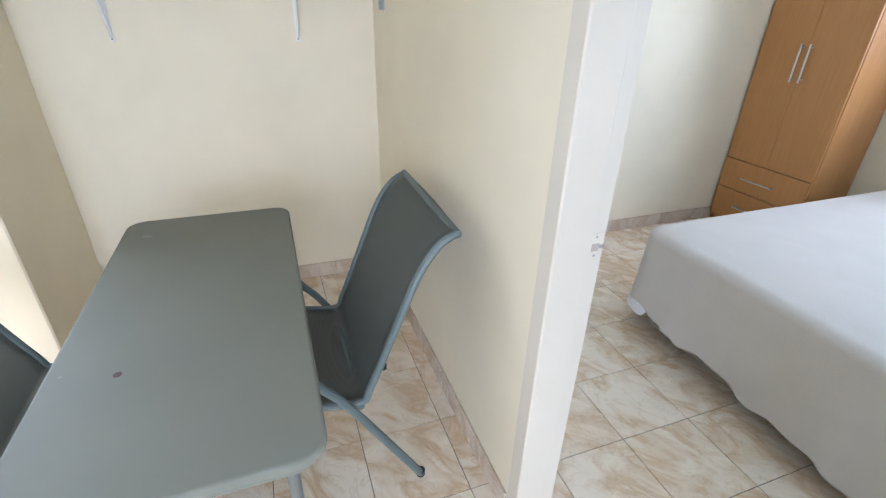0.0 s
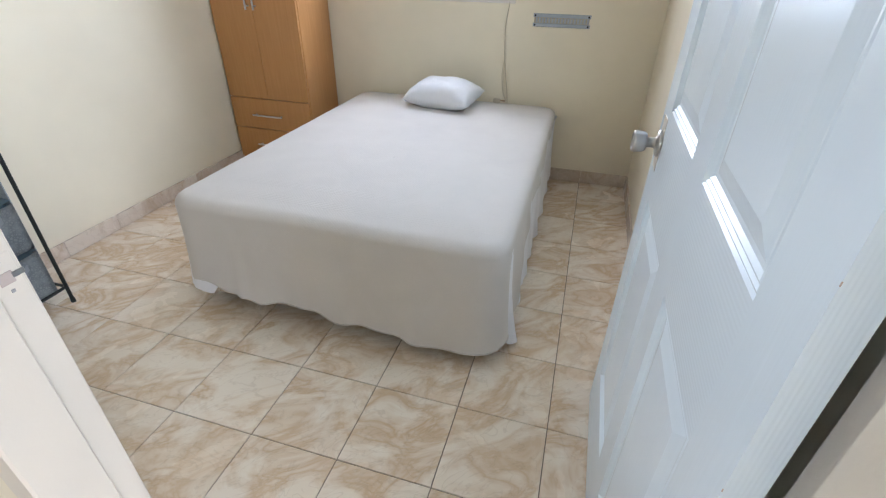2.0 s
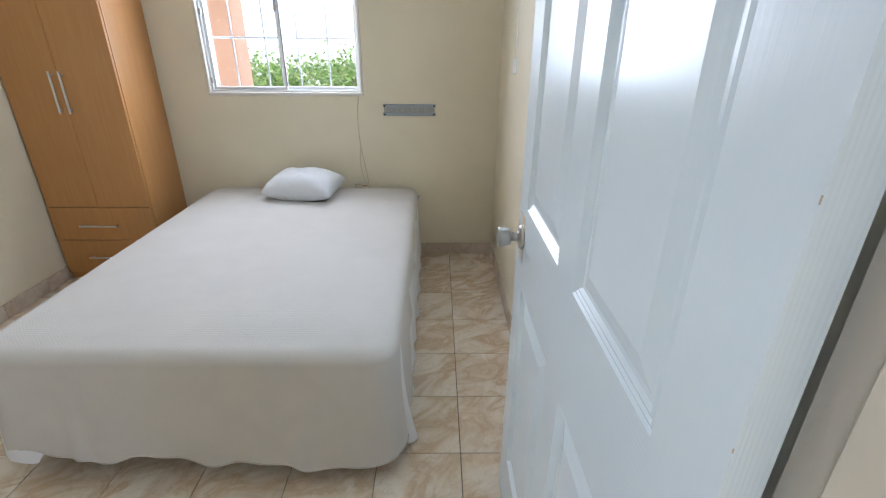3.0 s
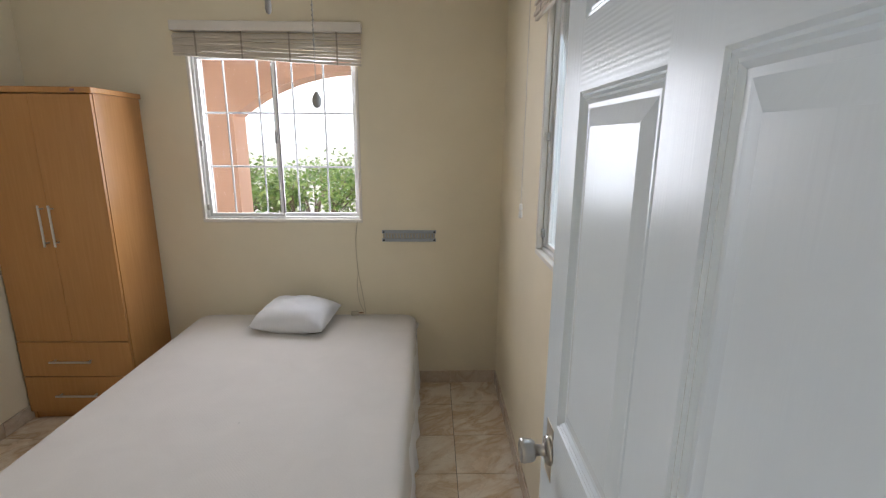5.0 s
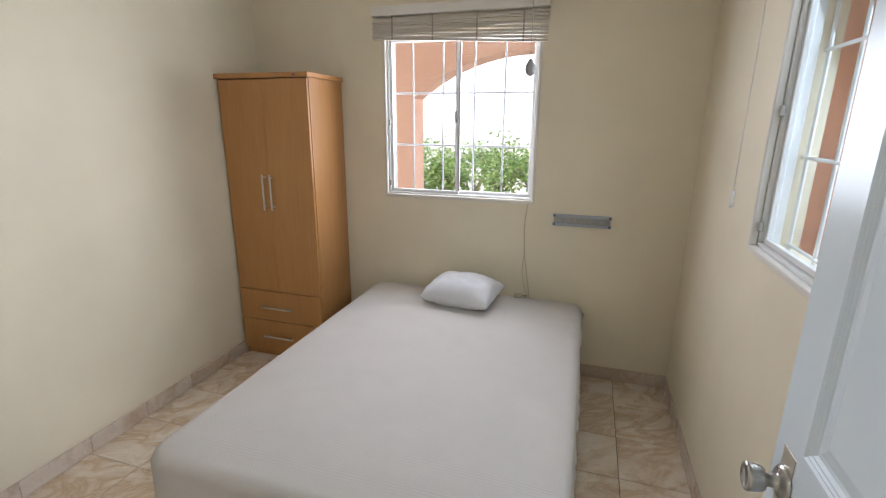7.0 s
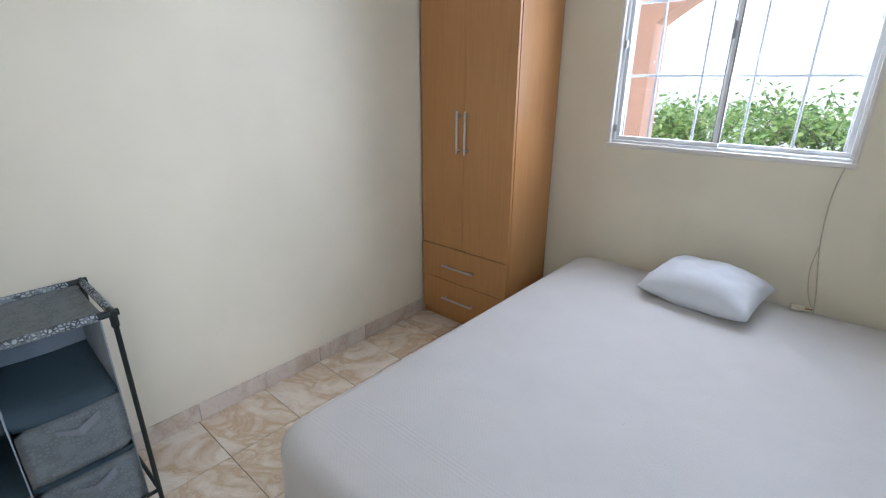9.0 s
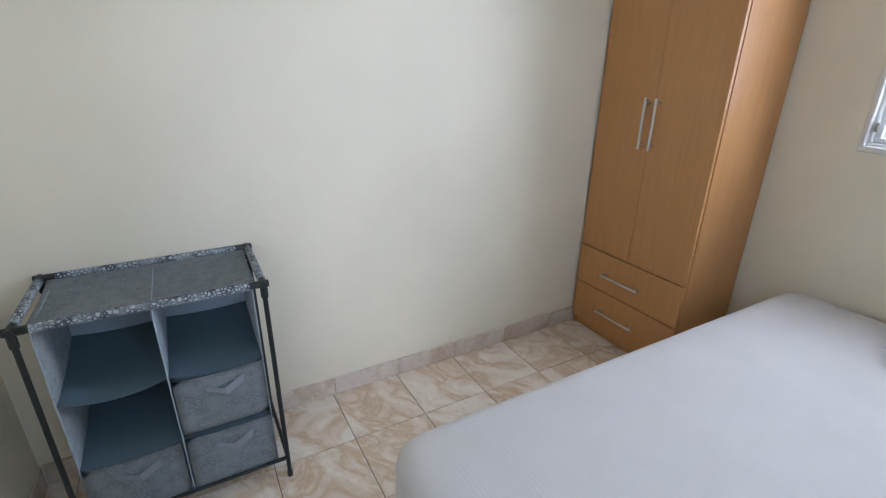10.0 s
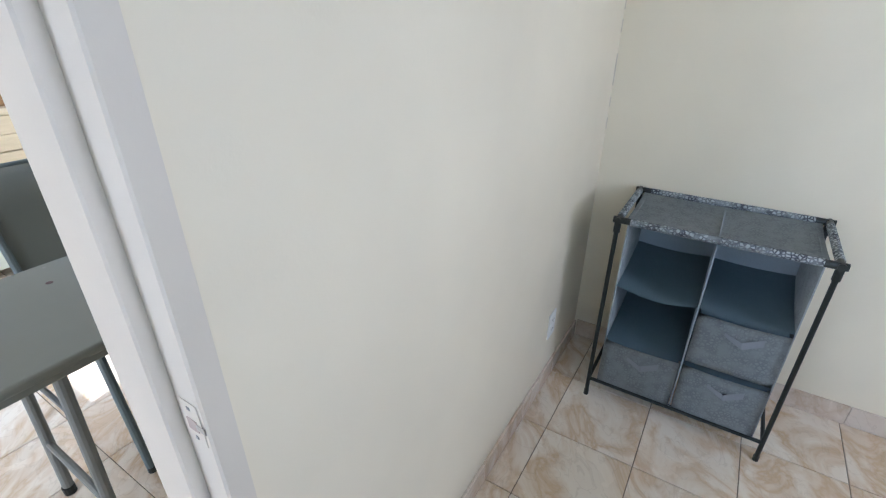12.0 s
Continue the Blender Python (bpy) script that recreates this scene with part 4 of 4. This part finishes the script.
chair = sling_chair("patio_chair", pose(-0.392, -1.115, 0, 0, 0, 0), "grey sling patio chair tucked in between table and wall")
chair2 = copy_thing(chair, pose(-0.336, -1.73, 0, 0, 0, 180))
tagged(chair2, "grey sling patio chair on the kitchen side of the table")

# wall shelf on two white brackets
ws = thing("wall_shelf", "white shelf board on two pressed metal brackets", "shelf", pose(WX, -1.30, 1.29))
part("board", box((0.0, -0.62, 0.33), (0.26, 0.66, 0.348), 0.002), trim_paint, ws)
for y in (-0.385, 0.375):
    bm = bmesh.new()
    add_box(bm, (0.0, y - 0.009, 0.0), (0.004, y + 0.009, 0.33))
    add_box(bm, (0.004, y - 0.009, 0.322), (0.20, y + 0.009, 0.33))
    add_tube(bm, [(0.006, y, 0.02), (0.17, y, 0.322)], 0.005, 6)
    part("bracket", bm, white_alu, ws, "white pressed metal bracket")
    part("screw", tube([(0.004, y, 0.012), (0.007, y, 0.012)], 0.004, 8), grey_alu, ws)
plate = thing("wall_plate", "small grey metal plate screwed to the wall", "plate", pose(-1.40, QY, 1.435))
part("plate", box((-0.01, -0.012, 0.0), (0.06, 0.0, 0.09), 0.003), galv, plate)
part("screw", tube([(0.025, -0.012, 0.03), (0.025, -0.015, 0.03)], 0.005, 8), grey_alu, plate)

# ---- kitchen seen past the chair ----
kit = thing("kitchen_cabinet", "beige wooden kitchen base unit with a brown end post", "cabinet", pose(-1.0, -3.76, 0))
part("body", box((0.0, 0.0, 0.06), (0.57, 0.36, 0.90)), beige_wood, kit)
for z0, z1 in ((0.07, 0.48), (0.485, 0.705), (0.712, 0.80), (0.803, 0.90)):
    part("board", box((0.005, 0.361, z0), (0.565, 0.376, z1), 0.003), beige_wood, kit)
part("post", box((0.572, 0.32, 0.0), (0.618, 0.38, 0.94), 0.004), brown_wood, kit, "brown wooden post")
part("worktop", box((-0.02, -0.02, 0.902), (0.572, 0.385, 0.94), 0.004), beige_wood, kit)
hang = thing("wall_cupboard", "brown wooden hutch standing on the worktop", "cupboard", pose(-1.0, -3.74, 0.94))
part("body", box((0.0, 0.0, 0.0), (0.57, 0.30, 0.8), 0.003), brown_wood, hang)
part("door", box((0.005, 0.301, 0.01), (0.28, 0.318, 0.79), 0.003), brown_wood, hang)
part("door", box((0.29, 0.301, 0.01), (0.565, 0.318, 0.79), 0.003), brown_wood, hang)
fr = thing("refrigerator", "pale enamelled refrigerator beside the wooden cabinet", "refrigerator", pose(-0.37, -4.06, 0))
part("body", box((0, 0, 0.03), (0.6, 0.58, 1.5), 0.02, 3), pale_panel, fr)
part("door", box((0.003, 0.583, 0.05), (0.597, 0.63, 1.0), 0.012, 3), pale_panel, fr)
part("freezer_door", box((0.003, 0.583, 1.01), (0.597, 0.63, 1.49), 0.012, 3), pale_panel, fr)
for x in (0.05, 0.55):
    part("foot", tube([(x, 0.3, 0), (x, 0.3, 0.03)], 0.02, 8), black_metal, fr)

# ---- outdoors ----
haze = bpy.data.materials.new("white_haze")
haze.use_nodes = True
haze.node_tree.nodes["Principled BSDF"].inputs["Base Color"].default_value = (0.8, 0.8, 0.8, 1)
haze.node_tree.nodes["Principled BSDF"].inputs["Emission Color"].default_value = (0.95, 0.98, 1.0, 1)
haze.node_tree.nodes["Principled BSDF"].inputs["Emission Strength"].default_value = 1.1
ring = bmesh.new()
low, high = [[ring.verts.new((150 * math.cos(2 * math.pi * k / 64), 150 * math.sin(2 * math.pi * k / 64), z)) for k in range(64)] for z in (-0.3, 75.0)]
for k in range(64):
    ring.faces.new((low[k], high[k], high[(k + 1) % 64], low[(k + 1) % 64]))
tagged(part("backdrop", ring, haze), "bright white hazy sky low over the horizon", "sky", kind="structure")
tagged(part("ground", box((-400, -400, -0.5), (400, 400, -0.16)), ground_mat), "dry pale earth round the house", "ground", kind="structure")
tagged(part("porch_floor", box((-3.2, NY + 0.155, -0.155), (3.4, 4.15, -0.03), 0.01), porch_floor_mat), "concrete porch floor", "floor", kind="structure")
tagged(part("porch_floor", box((EX + 0.155, -0.4, -0.155), (3.4, NY + 0.15, -0.031), 0.01), porch_floor_mat), "concrete side porch floor", "floor", kind="structure")


def arcade(name, length, arches, spring, rise, depth, top, m, label):
    """A wall with segmental arches, built along x from 0. arches: centre and half span."""
    outline = [(0, 0)]
    for c, hs in arches:
        r = (hs * hs + rise * rise) / (2 * rise)
        outline += [(c - hs, 0), (c - hs, spring)]
        a = math.asin(hs / r)
        for k in range(1, 20):
            t = -a + 2 * a * k / 20
            outline.append((c + r * math.sin(t), spring + rise - r + r * math.cos(t)))
        outline += [(c + hs, spring), (c + hs, 0)]
    outline += [(length, 0), (length, top), (0, top)]
    ob = part(name, prism(outline, depth), porch_paint, None, "", False, m)
    return tagged(ob, label, "porch arcade", kind="structure")


arcade("wall_porch", 7.0, ((0.75, 0.6), (3.75, 1.1), (5.45, 0.33)), 2.0, 0.39, 0.28, 2.9, pose(-3.6, 3.9, -0.16), "salmon painted porch wall with wide arches")
arcade("wall_porch_side", 4.3, ((0.95, 0.7), (2.75, 0.75)), 2.0, 0.3, 0.25, 2.9, pose(2.75, 3.9, -0.16, 0, 0, -90), "salmon painted side porch wall with arches")
tagged(part("porch_roof", box((-3.6, NY + 0.15, CEIL + 0.121), (3.4, 4.3, CEIL + 0.22)), ceiling_paint), "flat pale porch roof", "roof", kind="structure")


def shrub(m, height, seed, count):
    rnd = random.Random(seed)
    s = thing("shrub", "leafy green garden shrub with forked bare stems", "shrub", m, group="garden hedge")
    tips = []
    bm = bmesh.new()
    for k in range(7):
        a = 2 * math.pi * k / 7 + rnd.uniform(-0.3, 0.3)
        sp = rnd.uniform(0.25, 0.55)
        p0 = Vector((0.06 * math.cos(a), 0.06 * math.sin(a), 0))
        p1 = Vector((sp * 0.35 * math.cos(a), sp * 0.35 * math.sin(a), height * 0.32))
        p2 = Vector((sp * math.cos(a + 0.2), sp * math.sin(a + 0.2), height * rnd.uniform(0.6, 0.74)))
        add_tube(bm, [p0, p1, p2], [0.035, 0.024, 0.012], 6)
        for q in range(4):
            b = a + rnd.uniform(-1.2, 1.2)
            t = p2 + Vector((0.3 * math.cos(b), 0.3 * math.sin(b), height * rnd.uniform(0.02, 0.3)))
            add_tube(bm, [p1.lerp(p2, 0.5 + 0.12 * q), (p2 + t) / 2, t], [0.012, 0.008, 0.004], 5)
            tips += [t, (p2 + t) / 2, p2]
    part("trunk", bm, bark, s)
    verts, faces = [], []
    for _ in range(count):
        t = rnd.choice(tips)
        o = t + Vector((rnd.gauss(0, 0.12), rnd.gauss(0, 0.12), rnd.gauss(0.03, 0.09)))
        e = Euler((rnd.uniform(-0.9, 0.9), rnd.uniform(-0.9, 0.9), rnd.uniform(0, 6.28))).to_matrix()
        ln, wd = rnd.uniform(0.06, 0.11), rnd.uniform(0.018, 0.032)
        i = len(verts)
        for x, y, z in ((0, 0, 0), (ln * 0.45, wd, -0.006), (ln, 0, -0.015), (ln * 0.45, -wd, -0.006)):
            verts.append(o + e @ Vector((x, y, z)))
        faces.append((i, i + 1, i + 2, i + 3))
    me = bpy.data.meshes.new("crown")
    me.from_pydata(verts, [], faces)
    me.materials.append(leaves)
    ob = new("crown", me)
    ob.parent = s
    return s


base = [shrub(pose(-1.0, 6.4, -0.16), 1.36, 3, 1700), shrub(pose(-2.0, 6.3, -0.16), 1.25, 8, 1600), shrub(pose(0.1, 6.9, -0.16), 1.5, 5, 1800)]
for k in range(7):
    x = -6.6 + 1.6 * k + 0.2 * math.sin(k * 5)
    copy_thing(base[k % 3], pose(x, 9.6 + 0.6 * math.sin(k * 3.3), -0.16, 0, 0, 67 * k))
copy_thing(base[1], pose(1.0, 6.5, -0.16, 0, 0, 120))
copy_thing(base[0], pose(-3.0, 6.6, -0.16, 0, 0, 200))


# ---- tiles of the floor and the baseboards, last ----
tile_bm = box((-T / 2 + 0.0014, -T / 2 + 0.0014, -0.0055), (T / 2 - 0.0014, T / 2 - 0.0014, 0.0), 0.0012)
tile_me = bpy.data.meshes.new("tile")
tile_bm.to_mesh(tile_me)
tile_bm.free()
tile_me.materials.append(floor_tile)


def lay(i, j):
    """A whole tile, or one cut at the walls."""
    x0, x1, y0, y1 = i * T, (i + 1) * T, j * T, (j + 1) * T
    inside = y1 > PY and i < 4
    cy0, cy1 = y0, min(y1, NY - 0.001)
    if cy1 - cy0 < 0.02:
        return
    if cy1 == y1:
        ob = new("tile", tile_me)
        ob.location = ((x0 + x1) / 2, (y0 + y1) / 2, 0)
    else:
        ob = part("tile", box((-T / 2 + 0.0014, -(cy1 - cy0) / 2 + 0.0014, -0.0055), (T / 2 - 0.0014, (cy1 - cy0) / 2 - 0.0014, 0.0), 0.0012), floor_tile)
        ob.location = ((x0 + x1) / 2, (cy0 + cy1) / 2, 0)
    ob.parent = floor


for i in range(-5, 4):
    for j in range(-13, 8):
        lay(i, j)
rest = bmesh.new()
for i in range(4, 11):
    for j in range(-14, -1):
        add_box(rest, (i * T + 0.0014, j * T + 0.0014, -0.0055), ((i + 1) * T - 0.0014, (j + 1) * T - 0.0014, 0.0))
tagged(part("outer_tiles", rest, floor_tile, floor), kind="stuff")

BBH = 0.087
bb_me = {}


def skirting(name, a, b, normal, label, phase=0.0):
    """A row of skirting tiles from a to b along a wall, standing out along the normal."""
    base_ob = thing(name, label, "baseboard", kind="structure")
    a, b, nn = Vector((*a, 0)), Vector((*b, 0)), Vector((*normal, 0))
    ln = (b - a).length
    d = (b - a) / ln
    s = -phase
    while s < ln - 0.005:
        s0, s1 = max(s, 0), min(s + T, ln)
        if s1 - s0 > 0.01:
            key = round(s1 - s0, 4)
            if key not in bb_me:
                bm = box((-key / 2 + 0.001, 0.0005, 0.001), (key / 2 - 0.001, 0.0105, BBH), 0.0014)
                me = bpy.data.meshes.new("skirting_tile")
                bm.to_mesh(me)
                bm.free()
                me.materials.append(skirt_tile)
                bb_me[key] = me
            ob = new("skirting_tile", bb_me[key])
            mid = a + d * (s0 + s1) / 2
            ob.matrix_basis = Matrix.Translation(mid) @ Matrix.Rotation(math.atan2(nn.y, nn.x) - math.pi / 2, 4, "Z")
            ob.parent = base_ob
        s += T


skirting("baseboard_1", (WX, NY), (EX, NY), (0, -1), "marbled tile baseboard under the window wall")
skirting("baseboard_2", (EX, NY - 0.012), (EX, PY), (-1, 0), "marbled tile baseboard along the side wall", 0.02)
skirting("baseboard_3", (WX, PY + 0.012), (WX, NY - 0.012), (1, 0), "marbled tile baseboard along the plain wall", 0.215)
skirting("baseboard_4", (WX + 0.012, PY), (JW - 0.01, PY), (0, 1), "marbled tile baseboard along the partition")
skirting("baseboard_5", (WX + 0.012, QY), (JW - 0.01, QY), (0, -1), "marbled tile baseboard behind the chair", 0.1)
skirting("baseboard_6", (WX, -2.02), (WX, QY - 0.012), (1, 0), "marbled tile baseboard behind the table", 0.1)
